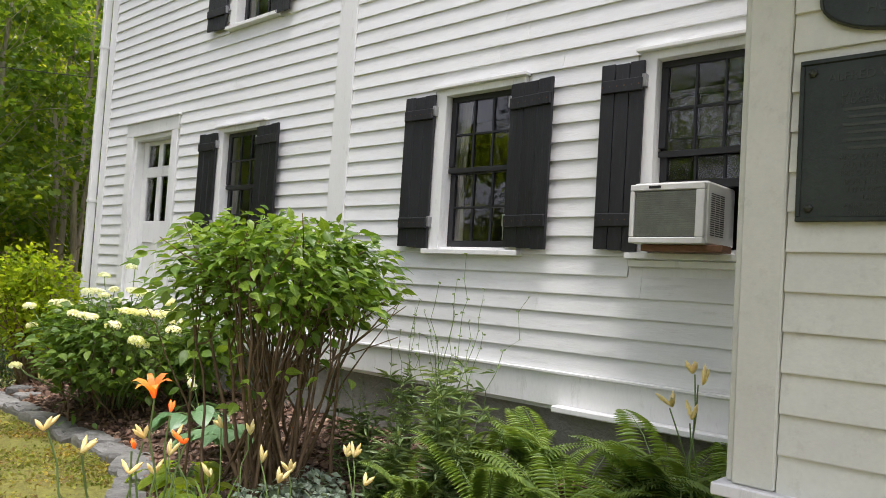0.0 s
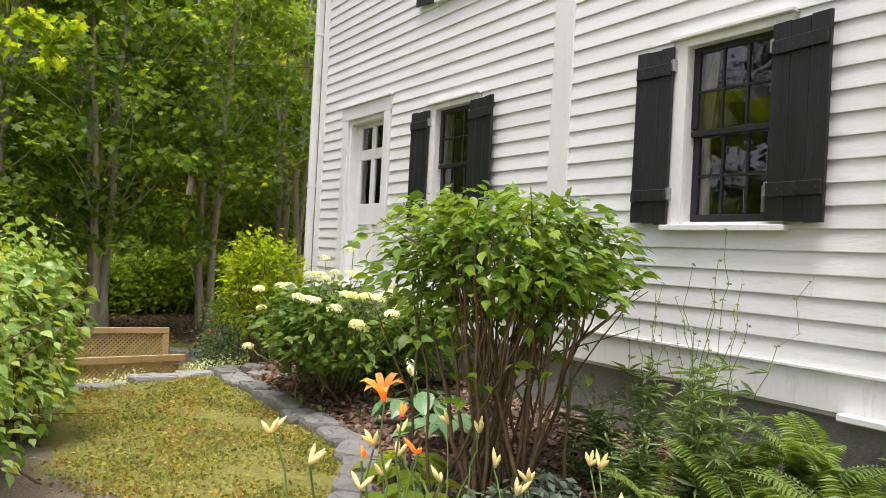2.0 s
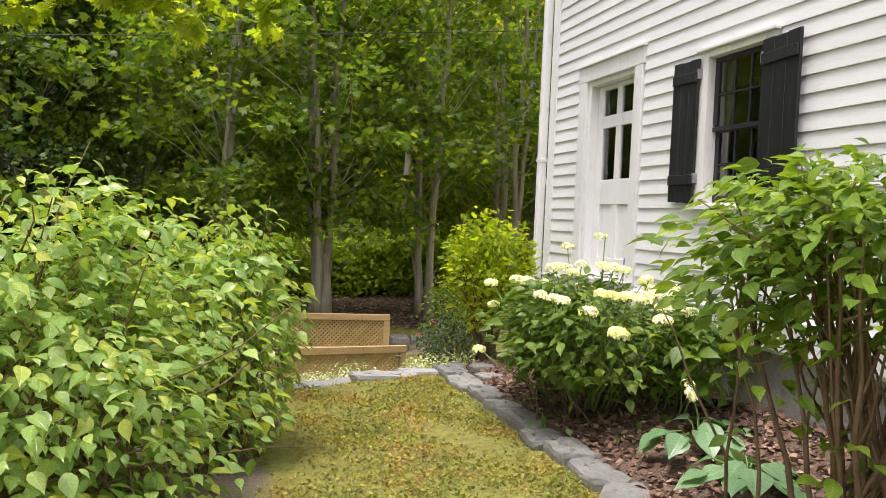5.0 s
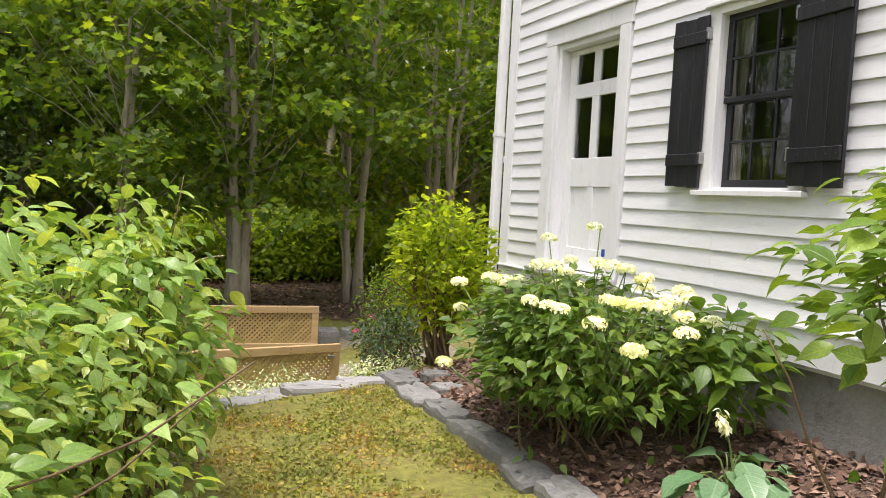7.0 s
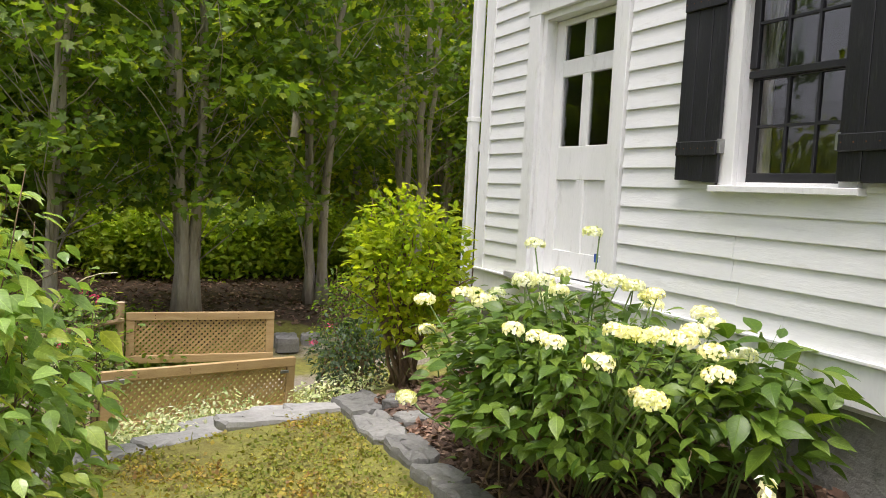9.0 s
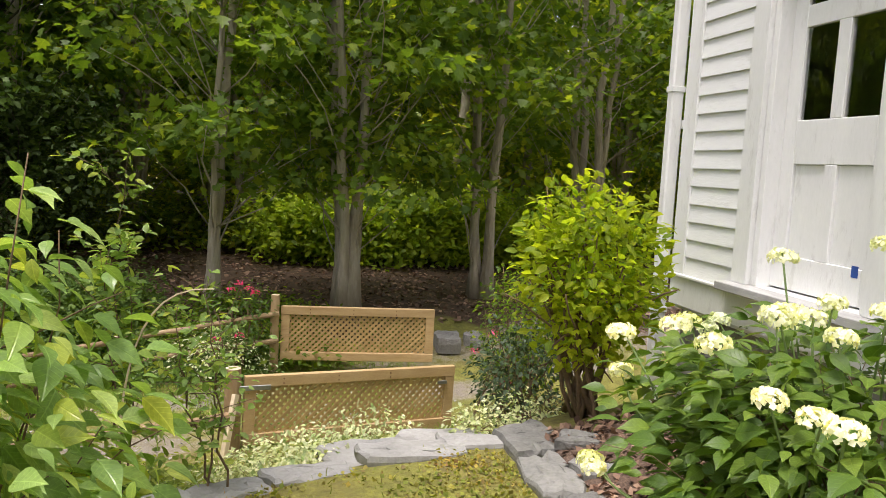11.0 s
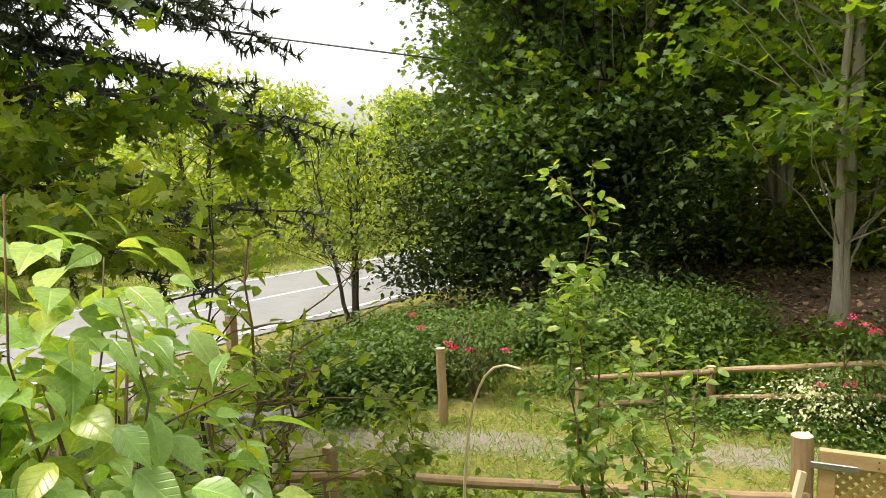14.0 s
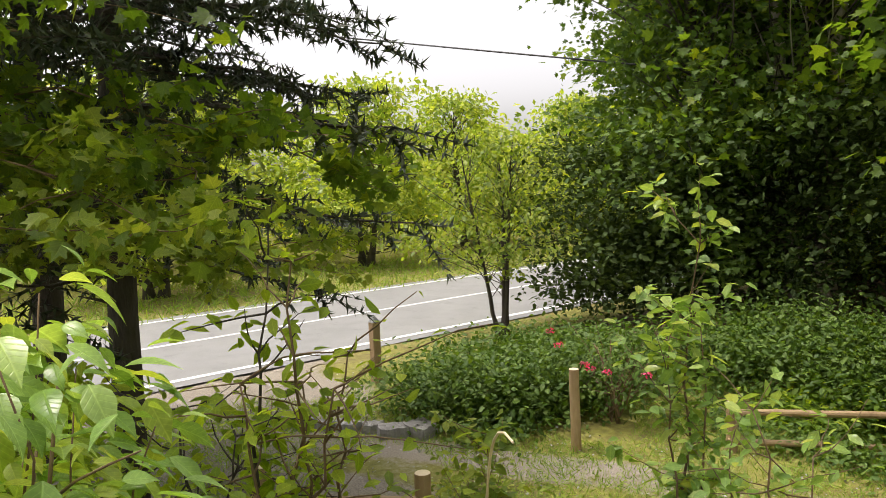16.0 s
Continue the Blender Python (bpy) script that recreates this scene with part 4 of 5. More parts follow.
gate((-2.68, 18.98), (-1.075, 18.86), 0.13, 0.124, 0.573, "cedar gate leaf with diagonal lattice, standing open")
g2 = gate((-2.975, 16.90), (-1.22, 17.33), -0.015, -0.065, 0.55, "cedar gate leaf with diagonal lattice and a diagonal brace, standing open")
Geo().box((0.55, 0.018, 0.40), (1.62, 0.03, 0.425)).make("brace", CEDAR, g2)
boxpart("latch", (1.64, -0.04, 0.40), (1.73, -0.024, 0.43), METAL, g2, "galvanised latch")
boxpart("hinge_strap", (-0.08, -0.032, 0.44), (0.2, -0.024, 0.48), METAL, g2, "galvanised strap hinge")


def post(px, py, top, r, label, flare=1.0, material=POLE):
    zb = float(gz(px, py)) - 0.05
    t = thing("fence_post", label, "post", "fence posts", at=(px, py, zb))
    h = top - zb
    c = curve3((0, 0, 0), (rng.normal(0, 0.006), rng.normal(0, 0.006), h), 0.004, 6, 0.002)
    Geo().tube(c, np.linspace(r * 1.04, r, 6), 12).make("shaft", material, t, soft=False)
    Geo().tube([c[-1] + (0, 0, 0.0005), c[-1] + (0, 0, 0.003)], (r * 0.97, r * 0.9), 12).make("cut_top", FRESH, t, "pale sawn top")
    return t


post(-2.745, 18.95, 0.25, 0.045, "slim brown gate post")
post(-3.05, 16.90, 0.05, 0.062, "stout peeled gate post with a pale sawn top")
for px, py, tp in ((-4.28, 19.08, -0.22), (-5.2, 18.3, -0.18), (-6.12, 17.46, 0.09), (-4.95, 14.98, 0.23), (-5.3, 14.28, 0.36)):
    post(px, py, tp, 0.042, "weathered round fence post")


def rail(a, b, r, label):
    c = curve3(a, b, 0.006, 8, 0.0012)
    g = Geo().tube(c - np.asarray(a), np.linspace(r, r * 0.9, 8), 10)
    ob = g.make("fence_rail", POLE)
    ob.location = a
    return tagged(ob, label, "rail", "fence rails")


for a, b in (((-2.7, 18.90, 0.06), (-4.28, 19.03, -0.25)), ((-2.7, 18.90, -0.22), (-4.28, 19.03, -0.50)), ((-4.28, 19.02, -0.26), (-5.2, 18.25, -0.26)), ((-4.28, 19.02, -0.52), (-5.2, 18.25, -0.50))):
    rail(a, b, 0.028, "peeled round pole rail between fence posts")
rail((-3.0, 16.82, -0.29), (-4.96, 15.02, 0.06), 0.032, "peeled round pole rail of the front fence")
rail((-4.93, 15.02, 0.07), (-5.32, 14.2, 0.2), 0.032, "peeled round pole rail of the front fence")
br = Geo().tube([(-3.10, 16.64, -0.6), (-3.02, 16.78, -0.12)], (0.03, 0.027), 4).make("prop_board", FRESH)
tagged(br, "pale fresh-cut board propped against the gate post", "board")
cl = Geo()
cl.tube(curve3((-3.62, 13.42, 0.0), (-3.47, 13.5, 0.76), 0.05), np.linspace(0.02, 0.014, 6), 7)
cl.tube(curve3((-3.5, 13.48, 0.6), (-3.31, 13.6, 0.85), 0.06), np.linspace(0.008, 0.004, 6), 6)
tagged(cl.make("cut_branch", FRESH), "pale broken branch stub with peeled bark", "branch")
mp = thing("marker_post", "short wooden marker post by the road with a pointed top", "post", at=(-9.1, 17.45, float(gz(-9.1, 17.45))))
boxpart("shaft", (-0.05, -0.05, -0.05), (0.05, 0.05, 0.72), POLE, mp, bevel=0.01)
Geo().add([(-0.055, -0.055, 0.721), (0.055, -0.055, 0.721), (0.055, 0.055, 0.721), (-0.055, 0.055, 0.721), (0, 0, 0.80)], [(0, 1, 4), (1, 2, 4), (2, 3, 4), (3, 0, 4), (3, 2, 1, 0)]).make("cap", FINS, mp, "pale pointed cap")


# ---- plants ----
def shrub(name, label, cx, cy, stems, crown_c, crown_r, n, size, leaf_mat, stem_mat, template=OVAL, hollow=0.5, spread=0.12, stem_r=0.012, flat=0.35, category="shrub", forks=2, lift=0.0, group="", single=False, bend=0.07, skirt=0, loose=0.55):
    """A shrub: stems that fork on the way up, and leaves in an uneven crown round their ends."""
    zb = float(gz(cx, cy))
    t = thing(name, label, category, group, at=(cx, cy, zb - 0.02))
    cc, cr = np.asarray(crown_c, float), np.asarray(crown_r, float)
    g, tips = Geo(), []
    ends, _ = ball(stems, cc, cr * 0.85, 0.2)
    for e in ends:
        a = np.array([rng.normal(0, spread), rng.normal(0, spread), 0.0])
        c = curve3(a, e, bend, 8, 0.006)
        own = Geo() if single else g
        own.tube(c, np.linspace(stem_r, stem_r * 0.35, 8) * rng.uniform(0.7, 1.2), 6)
        tips.append(e)
        for _ in range(forks):
            k = rng.integers(3, 7)
            e2 = e + rng.normal(0, 1, 3) * cr * 0.28
            own.tube(curve3(c[k], e2, 0.08, 5), np.linspace(stem_r * 0.5, stem_r * 0.2, 5), 5)
            tips.append(e2)
        if single:
            own.make("stem", stem_mat, t, soft=True)
    if not single:
        tagged(g.make("stem_tangle", stem_mat, t, soft=True), kind="stuff")
    per = max(1, n // (len(tips) + 40))
    extra, _ = ball(40, cc, cr, hollow)
    centres = np.concatenate([np.array(tips), extra])
    pos = np.repeat(centres, per, 0) + rng.normal(0, 1, (len(centres) * per, 3)) * np.minimum(cr, 0.45) * np.array([0.26, 0.26, 0.2])
    if skirt:
        low, _ = ball(skirt, cc - [0, 0, cr[2] * 1.5], cr * [0.8, 0.8, 0.9], 0.2)
        pos = np.concatenate([pos, low])
    inside = ((((pos - cc) / (cr * 1.12)) ** 2).sum(1) < 1) | (np.arange(len(pos)) >= len(pos) - skirt)
    pos = pos[inside]
    pos = pos[pos[:, 2] > 0.03]
    out = unit((pos - cc) / cr)
    axis = out * [1, 1, 0.2] + rng.normal(0, 0.55, pos.shape) * [1, 1, loose / 0.55] + [0, 0, -flat + lift]
    up = np.array([0, 0, 1.0]) + (0.5 if loose > 0.5 else 0.2) * out + rng.normal(0, 0.4, pos.shape)
    leaf_mesh("leaves", template, pos, axis, size * rng.uniform(0.5, 1.3, len(pos)), leaf_mat, t, up=up)
    return t


shrub("garden_shrub", "tall vase-shaped shrub with bare brown stems and a broad green crown", -1.22, 10.32, 36, (-0.04, -0.06, 1.46), (0.76, 0.70, 0.36), 3700, 0.086, L_BUSH, TWIG, template=LEAF, hollow=0.35, spread=0.2, stem_r=0.014, forks=3, single=True, bend=0.03, skirt=110, loose=0.26, flat=0.16)
left_bush = shrub("pale_green_bush", "large pale green bush with big pointed leaves beside the lawn", -4.48, 11.8, 60, (0.0, 0.0, 0.82), (1.13, 1.15, 0.90), 11500, 0.080, L_LEFT, TWIG, template=LEAF, hollow=0.4, spread=0.5, stem_r=0.011, forks=3, flat=0.28, loose=0.3, skirt=2200)
shrub("pale_green_bush", "tall shoots of the pale green bush with large leaves", -3.6, 12.92, 30, (0.06, 0.0, 0.84), (0.50, 0.42, 0.78), 2500, 0.088, L_LEFT, TWIG, template=LEAF, hollow=0.2, spread=0.14, stem_r=0.008, flat=0.5, loose=0.3)
shrub("yellow_green_shrub", "upright shrub with yellow-green leaves and brown stems", -0.78, 15.56, 16, (0.0, 0.0, 0.98), (0.46, 0.46, 0.62), 3900, 0.076, L_YEL, TWIG, hollow=0.3, spread=0.07, stem_r=0.02, lift=0.4)
shrub("dark_shrub", "low dark green shrub beside the gate", -0.88, 16.55, 14, (0.0, 0.0, 0.5), (0.38, 0.42, 0.46), 2600, 0.045, L_DARK, TWIG, hollow=0.4)
spirea = shrub("pink_spirea", "feathery shrub with faded pink flower heads", -0.55, 17.45, 16, (0.0, 0.0, 0.85), (0.45, 0.5, 0.65), 3000, 0.05, L_MAPLE, TWIG, template=OVAL, hollow=0.3)
rose_a = shrub("rose_bush", "rose bush with bright pink flowers behind the rail fence", -3.1, 19.0, 12, (0.0, 0.0, 0.55), (0.4, 0.35, 0.42), 1100, 0.05, L_HEDGE, TWIG)
rose_b = shrub("rose_bush", "rose bush with red flowers beside the rail fence", -6.4, 18.3, 16, (0.0, 0.0, 0.55), (0.6, 0.45, 0.42), 1800, 0.05, L_HEDGE, TWIG)
for cx, cy, rx, ry, h, nn in ((-2.6, 15.8, 0.45, 0.34, 0.27, 3600), (-2.15, 16.2, 0.48, 0.32, 0.34, 3800), (-1.35, 15.85, 0.3, 0.24, 0.16, 1000), (-2.95, 15.35, 0.4, 0.3, 0.16, 1500), (-3.5, 15.0, 0.35, 0.3, 0.14, 900), (-1.0, 16.05, 0.3, 0.3, 0.2, 900), (-3.3, 18.85, 0.6, 0.35, 0.35, 2000)):
    shrub("variegated_groundcover", "low mound of white-edged variegated leaves between stones", cx, cy, 10, (0, 0, h * 0.5), (rx, ry, h), nn, 0.038, L_VAR, TWIG, hollow=0.3, spread=rx * 0.5, stem_r=0.004, category="groundcover", group="variegated mounds")


def flower_head(centre, r, mat, parent, n=260):
    """A domed head of many small petals."""
    pos, d = ball(n, centre, (r, r, r * 0.55), 0.8)
    pos = pos[d[:, 2] > -0.35]
    d = d[d[:, 2] > -0.35]
    tang = unit(np.cross(d, rng.normal(0, 1, d.shape)))
    leaf_mesh("flower_head", PETAL, pos, tang + 0.25 * d, 0.019 * rng.uniform(0.7, 1.3, len(pos)), mat, parent, up=d + rng.normal(0, 0.25, d.shape))


hyd = shrub("hydrangea", "hydrangea bush with large creamy white flower heads", -0.84, 13.2, 46, (0.0, 0.0, 0.66), (0.72, 0.98, 0.40), 3700, 0.096, L_HYD, TWIG, template=LEAF, hollow=0.35, spread=0.22, stem_r=0.007, flat=0.08, loose=0.2, skirt=150)
shrub("leafy_perennial", "tall leafy perennial with upright stems beside the hydrangea", -0.42, 12.5, 12, (0.0, 0.0, 0.48), (0.34, 0.38, 0.36), 360, 0.15, L_HYD, GREENSTEM, template=LEAF, hollow=0.2, spread=0.12, stem_r=0.006, flat=0.15, loose=0.3, category="plant")
for bush, spots in ((rose_a, ((0.0, -0.2, 1.0), (0.1, -0.25, 0.95), (-0.08, -0.22, 0.93), (-0.2, -0.3, 0.45), (0.02, -0.36, 0.5), (0.16, -0.2, 0.9))), (rose_b, ((-0.3, -0.4, 0.75), (0.1, -0.5, 0.65), (0.3, -0.45, 0.6), (0.16, -0.5, 0.62), (-0.45, -0.35, 0.85), (0.6, -0.3, 0.6))), (spirea, ((-0.4, -0.4, 0.9), (-0.3, -0.5, 0.5), (0.1, -0.4, 1.2), (-0.5, -0.2, 0.7)))):
    for at in spots:
        flower_head(at, 0.045, P_PINK, bush, 40)
stalks = Geo()
heads, hd = ball(150, (0, 0, 0.66), (0.74, 1.0, 0.50), 0.94)
picked = [h for h, d in zip(heads, hd) if d[2] > 0.42 and d[0] > -0.8][:38]
picked += [h for h, d in zip(heads, hd) if -0.15 < d[2] < 0.5 and d[0] < 0.2][:5]
picked += [np.array(v) for v in ((0.05, 0.0, 1.36), (0.0, 0.45, 1.26), (-0.62, 0.52, 0.95), (-0.70, 0.5, 0.42), (-0.66, 0.62, 0.40), (-0.08, -0.6, 0.70), (0.1, -0.8, 0.92))]
for k, h in enumerate(picked):
    stalks.tube(curve3((h[0] * 0.3, h[1] * 0.3, 0.1), h, 0.06, 6), np.linspace(0.006, 0.004, 6), 5)
    flower_head(h, rng.uniform(0.042, 0.063), P_LIME if k % 8 == 3 else P_WHITE, hyd, 230)
tagged(stalks.make("stalk_tangle", GREENSTEM, hyd, soft=True), kind="stuff")


def clump(name, label, cx, cy, n, length, width, mat, category="plant", lean=0.5, group=""):
    """Arching strap leaves from one root."""
    t = thing(name, label, category, group, at=(cx, cy, float(gz(cx, cy)) - 0.01))
    g = Geo()
    for _ in range(n):
        a = rng.uniform(0, 2 * np.pi)
        ln = length * rng.uniform(0.6, 1.15)
        d = np.array([math.cos(a), math.sin(a), 0])
        side = np.array([-d[1], d[0], 0]) * width * rng.uniform(0.7, 1.2)
        base = d * rng.uniform(0, 0.06)
        vs = []
        ll = lean * rng.uniform(0.6, 1.5)
        for s in np.linspace(0, 1, 6):
            c = base + d * ln * ll * s ** 1.6 + np.array([0, 0, ln * (s - 0.55 * ll * s ** 2.4)])
            w = side * (0.6 + 0.9 * s if s < 0.4 else 1.1 * (1 - s) / 0.6 + 0.02)
            vs += [c - w, c + np.array([0, 0, -0.2 * width]), c + w]
        g.add(vs, [f for k in range(5) for f in ((3 * k, 3 * k + 1, 3 * k + 4, 3 * k + 3), (3 * k + 1, 3 * k + 2, 3 * k + 5, 3 * k + 4))])
    g.make("leaves", mat, t, soft=True)
    return t


def bloom(parent, base, tip, kind, mat, size=0.07):
    """A stalk with an open lily or closed buds at its tip."""
    Geo().tube(curve3(base, tip, 0.04, 8), np.linspace(0.005, 0.0035, 8), 6).make("stalk", GREENSTEM, parent)
    tip = np.asarray(tip, float)
    if kind == "open":
        g = Geo()
        tilt = unit(rng.normal(0, 0.2, 3) + np.array([-0.3, -0.1, 0.9]))
        u = unit(np.cross(tilt, [0, 0, 1.0]))
        w = np.cross(tilt, u)
        for k in range(6):
            a = k * np.pi / 3 + 0.2
            o = math.cos(a) * u + math.sin(a) * w
            s = np.cross(tilt, o) * size * (0.22 if k % 2 else 0.3)
            vs = []
            for q, out, wd in ((0, 0.06, 0.35), (0.5, 0.2, 0.7), (0.92, 0.52, 1.0), (1.1, 0.95, 0.75), (0.98, 1.3, 0.08)):
                c = tip + tilt * size * q * 1.2 + o * size * out
                vs += [c - s * wd, c - tilt * size * 0.03, c + s * wd]
            g.add(vs, [f for r in range(4) for f in ((3 * r, 3 * r + 1, 3 * r + 4, 3 * r + 3), (3 * r + 1, 3 * r + 2, 3 * r + 5, 3 * r + 4))])
        g.make("flower", mat, parent, soft=True)
    else:
        for _ in range(kind):
            d = unit(np.array([rng.normal(0, 0.5), rng.normal(0, 0.5), 0.8]))
            ln = size * rng.uniform(0.8, 1.3)
            Geo().tube([tip, tip + d * ln * 0.25, tip + d * ln * 0.65, tip + d * ln], (0.004, size * 0.13, size * 0.15, size * 0.03), 6).make("bud", mat, parent, soft=True)


def hosta(cx, cy, n, size, label, flower=False, mat=None):
    t = thing("hosta", label, "plant", "hostas", at=(cx, cy, float(gz(cx, cy))))
    ang = rng.uniform(0, 2 * np.pi, n)
    r = rng.uniform(0.05, 0.28, n)
    pos = np.stack([r * np.cos(ang), r * np.sin(ang), 0.16 - 0.25 * r + rng.normal(0, 0.02, n)], 1)
    ax = np.stack([np.cos(ang), np.sin(ang), -0.35 + rng.normal(0, 0.15, n)], 1)
    leaf_mesh("leaves", LEAF, pos, ax, size * rng.uniform(0.7, 1.1, n), mat or L_HOSTA, t, up=np.array([0, 0, 1.0]) + rng.normal(0, 0.15, (n, 3)), width=1.35)
    g = Geo()
    for q in pos:
        g.tube([(0, 0, 0), q * 0.6 + [0, 0, 0.04], q], 0.005, 5)
    g.make("leaf_stalk_tuft", GREENSTEM, t)
    if flower:
        c = curve3((0, 0, 0), (-0.12, -0.02, 0.42), 0.06, 8)
        Geo().tube(c, 0.005, 6).make("flower_stalk", GREENSTEM, t)
        pos = c[5] + (c[7] - c[5]) * rng.random((46, 1)) + rng.normal(0, 0.012, (46, 3))
        leaf_mesh("flowers", PETAL, pos, np.stack([rng.normal(0, 0.6, 46), rng.normal(0, 0.6, 46), np.full(46, -0.9)], 1), 0.05 * rng.uniform(0.7, 1.2, 46), P_WHITE, t, "drooping white bells", width=0.5)
    return t


hosta(-0.64, 12.1, 22, 0.2, "hosta with blue-green leaves and a drooping white flower stalk", True)
hosta(-0.78, 11.45, 20, 0.22, "hosta with broad blue-green leaves under the shrub")
hosta(-1.35, 11.0, 18, 0.2, "hosta with yellow-green leaves under the shrub", mat=L_UNDER)
hosta(-1.55, 10.45, 16, 0.18, "hosta with yellow-green leaves under the shrub", mat=L_UNDER)

for cx, cy, n_, ln, lb in ((-2.1, 9.6, 26, 0.42, "daylily clump with arching strap leaves"), (-1.8, 9.3, 26, 0.45, "daylily clump with arching strap leaves"), (-1.55, 8.95, 24, 0.42, "daylily clump with arching strap leaves"), (-1.75, 10.0, 20, 0.36, "daylily clump with arching strap leaves")):
    c = clump("daylily", lb, cx, cy, n_, ln, 0.011, L_STRAP, group="daylilies")
    z0 = c.location.z
    for _ in range(3):
        dx, dy = rng.normal(0, 0.12, 2)
        bloom(c, (dx * 0.3, dy * 0.3, 0), (dx, dy, rng.uniform(0.45, 0.6)), int(rng.integers(2, 4)), P_BUD, 0.07)
lily = clump("orange_lily", "orange daylily in flower beside the edging stones", -2.62, 9.08, 16, 0.42, 0.011, L_STRAP, group="daylilies")
for dx, dy, zz, kd in ((-0.05, -0.12, 0.98, "open"), (0.03, -0.1, 0.92, 2), (-0.1, -0.1, 0.80, 2), (-0.04, -0.05, 0.82, 3), (0.08, -0.12, 0.80, 3), (-0.35, 0.07, 0.86, 3), (-0.34, -0.23, 0.84, 3), (-0.16, -0.2, 0.74, 2)):
    bloom(lily, (dx * 0.2, dy * 0.2, 0), (dx, dy, zz), kd, P_ORANGE if kd == "open" or zz in (0.80, 0.92) else P_BUD, 0.056)


def fern(cx, cy, n, length, label, mat=L_FERN):
    """Arching fronds, each a rib with leaflets that shorten to the tip."""
    t = thing("fern", label, "fern", "ferns", at=(cx, cy, float(gz(cx, cy))))
    pos, ax, sz, ribs = [], [], [], Geo()
    for _ in range(n):
        a = rng.uniform(0, 2 * np.pi)
        d = np.array([math.cos(a), math.sin(a), 0])
        ln = length * rng.uniform(0.7, 1.15)
        side = np.array([-d[1], d[0], 0])
        s = np.linspace(0, 1, 36)[:, None]
        c = d * ln * 0.6 * s ** 1.3 + np.array([0, 0, 1.0]) * ln * (1.1 * s - 0.5 * s ** 2.4)
        ribs.tube(c[::7], np.linspace(0.004, 0.0015, 6), 4)
        w = np.sin(np.pi * np.clip(s * 0.88 + 0.1, 0, 1)) ** 0.8 * ln * 0.17
        for sg in (-1, 1):
            pos.append(c[3:])
            ax.append(np.repeat((side * sg + d * 0.35)[None], 33, 0) + [0, 0, -0.1])
            sz.append(w[3:, 0])
    tagged(ribs.make("frond_ribbing", GREENSTEM, t), kind="stuff")
    pos = np.concatenate(pos)
    leaf_mesh("fronds", QUAD, pos, np.concatenate(ax), np.concatenate(sz), mat, t, up=np.array([0, 0, 1.0]) + rng.normal(0, 0.16, pos.shape), width=0.30)
    return t


for cx, cy, n_, ln in ((-0.8, 8.35, 17, 0.8), (-0.45, 8.0, 16, 0.85), (-0.75, 8.9, 17, 0.75), (-0.35, 8.8, 14, 0.7), (-1.15, 8.7, 16, 0.6), (-0.9, 7.75, 16, 0.85), (-1.25, 8.15, 16, 0.7), (-0.4, 9.3, 14, 0.6), (-0.85, 9.35, 14, 0.5), (-1.3, 9.2, 14, 0.45), (-0.55, 7.5, 14, 0.8)):
    fern(cx, cy, n_, ln, "green fern with arching feathery fronds in the bed")


def feathery(cx, cy, h, label):
    """A tall airy stalk plant with whorls of thin leaves below and a seed spike above."""
    t = thing("feathery_perennial", label, "plant", "feathery perennials", at=(cx, cy, float(gz(cx, cy))))
    g, pos, ax = Geo(), [], []
    for k in range(5):
        e = np.array([rng.normal(0, 0.16), rng.normal(0, 0.16), h * rng.uniform(0.65, 1.05)])
        c = curve3((rng.normal(0, 0.04), rng.normal(0, 0.04), 0), e, 0.03, 14)
        g.tube(c, np.linspace(0.004, 0.0015, 14), 5)
        for q in range(14):
            m = 12 if q < 8 else 3
            pos.append(np.repeat(c[q][None], m, 0))
            a = rng.uniform(0, 2 * np.pi, m)
            ax.append(np.stack([np.cos(a), np.sin(a), rng.normal(0.25, 0.25, m)], 1) * (1 if q < 8 else 0.4))
    tagged(g.make("stalk_tangle", GREENSTEM, t), kind="stuff")
    pos, ax = np.concatenate(pos), np.concatenate(ax)
    low = pos[:, 2] < h * 0.62
    leaf_mesh("leaves", QUAD, pos[low], ax[low], rng.uniform(0.06, 0.13, low.sum()), L_ASTIL, t, width=0.28)
    tagged(leaf_mesh("seed_husk", PETAL, pos[~low], ax[~low], 0.018, L_ASTIL, t), kind="stuff")
    return t


for cx, cy, h in ((-0.85, 9.2, 1.5), (-0.65, 9.35, 1.3), (-0.5, 9.8, 1.1), (-0.9, 9.6, 0.8), (-0.45, 9.5, 1.0), (-0.6, 10.1, 0.7)):
    feathery(cx, cy, h, "tall feathery perennial with thin seed spikes by the wall")
for cx, cy in ((-1.45, 9.9), (-1.25, 9.6), (-1.1, 10.0)):
    shrub("grey_green_mound", "low mound of narrow grey-green leaves", cx, cy, 10, (0, 0, 0.1), (0.24, 0.22, 0.18), 900, 0.06, L_GREY, GREENSTEM, template=QUAD, hollow=0.3, spread=0.08, stem_r=0.003, category="plant")
ir = clump("iris", "small clump with purple flowers", -1.95, 9.15, 10, 0.34, 0.009, L_STRAP)
for dx, dy, zz in ((0.02, 0.0, 0.36), (-0.04, 0.03, 0.31)):
    bloom(ir, (0, 0, 0), (dx, dy, zz), "open", P_PURPLE, 0.05)
nb = clump("daylily", "daylily with tall budded stalks by the entry", -0.72, 7.75, 12, 0.35, 0.01, L_STRAP, group="daylilies")
for dx, dy, zz, kd in ((0.0, 0.05, 1.0, 3), (-0.08, 0.1, 0.85, 3), (0.05, 0.02, 0.95, 2), (-0.03, 0.03, 0.8, 2)):
    bloom(nb, (0, 0, 0), (dx, dy, zz), kd, P_BUD, 0.075)
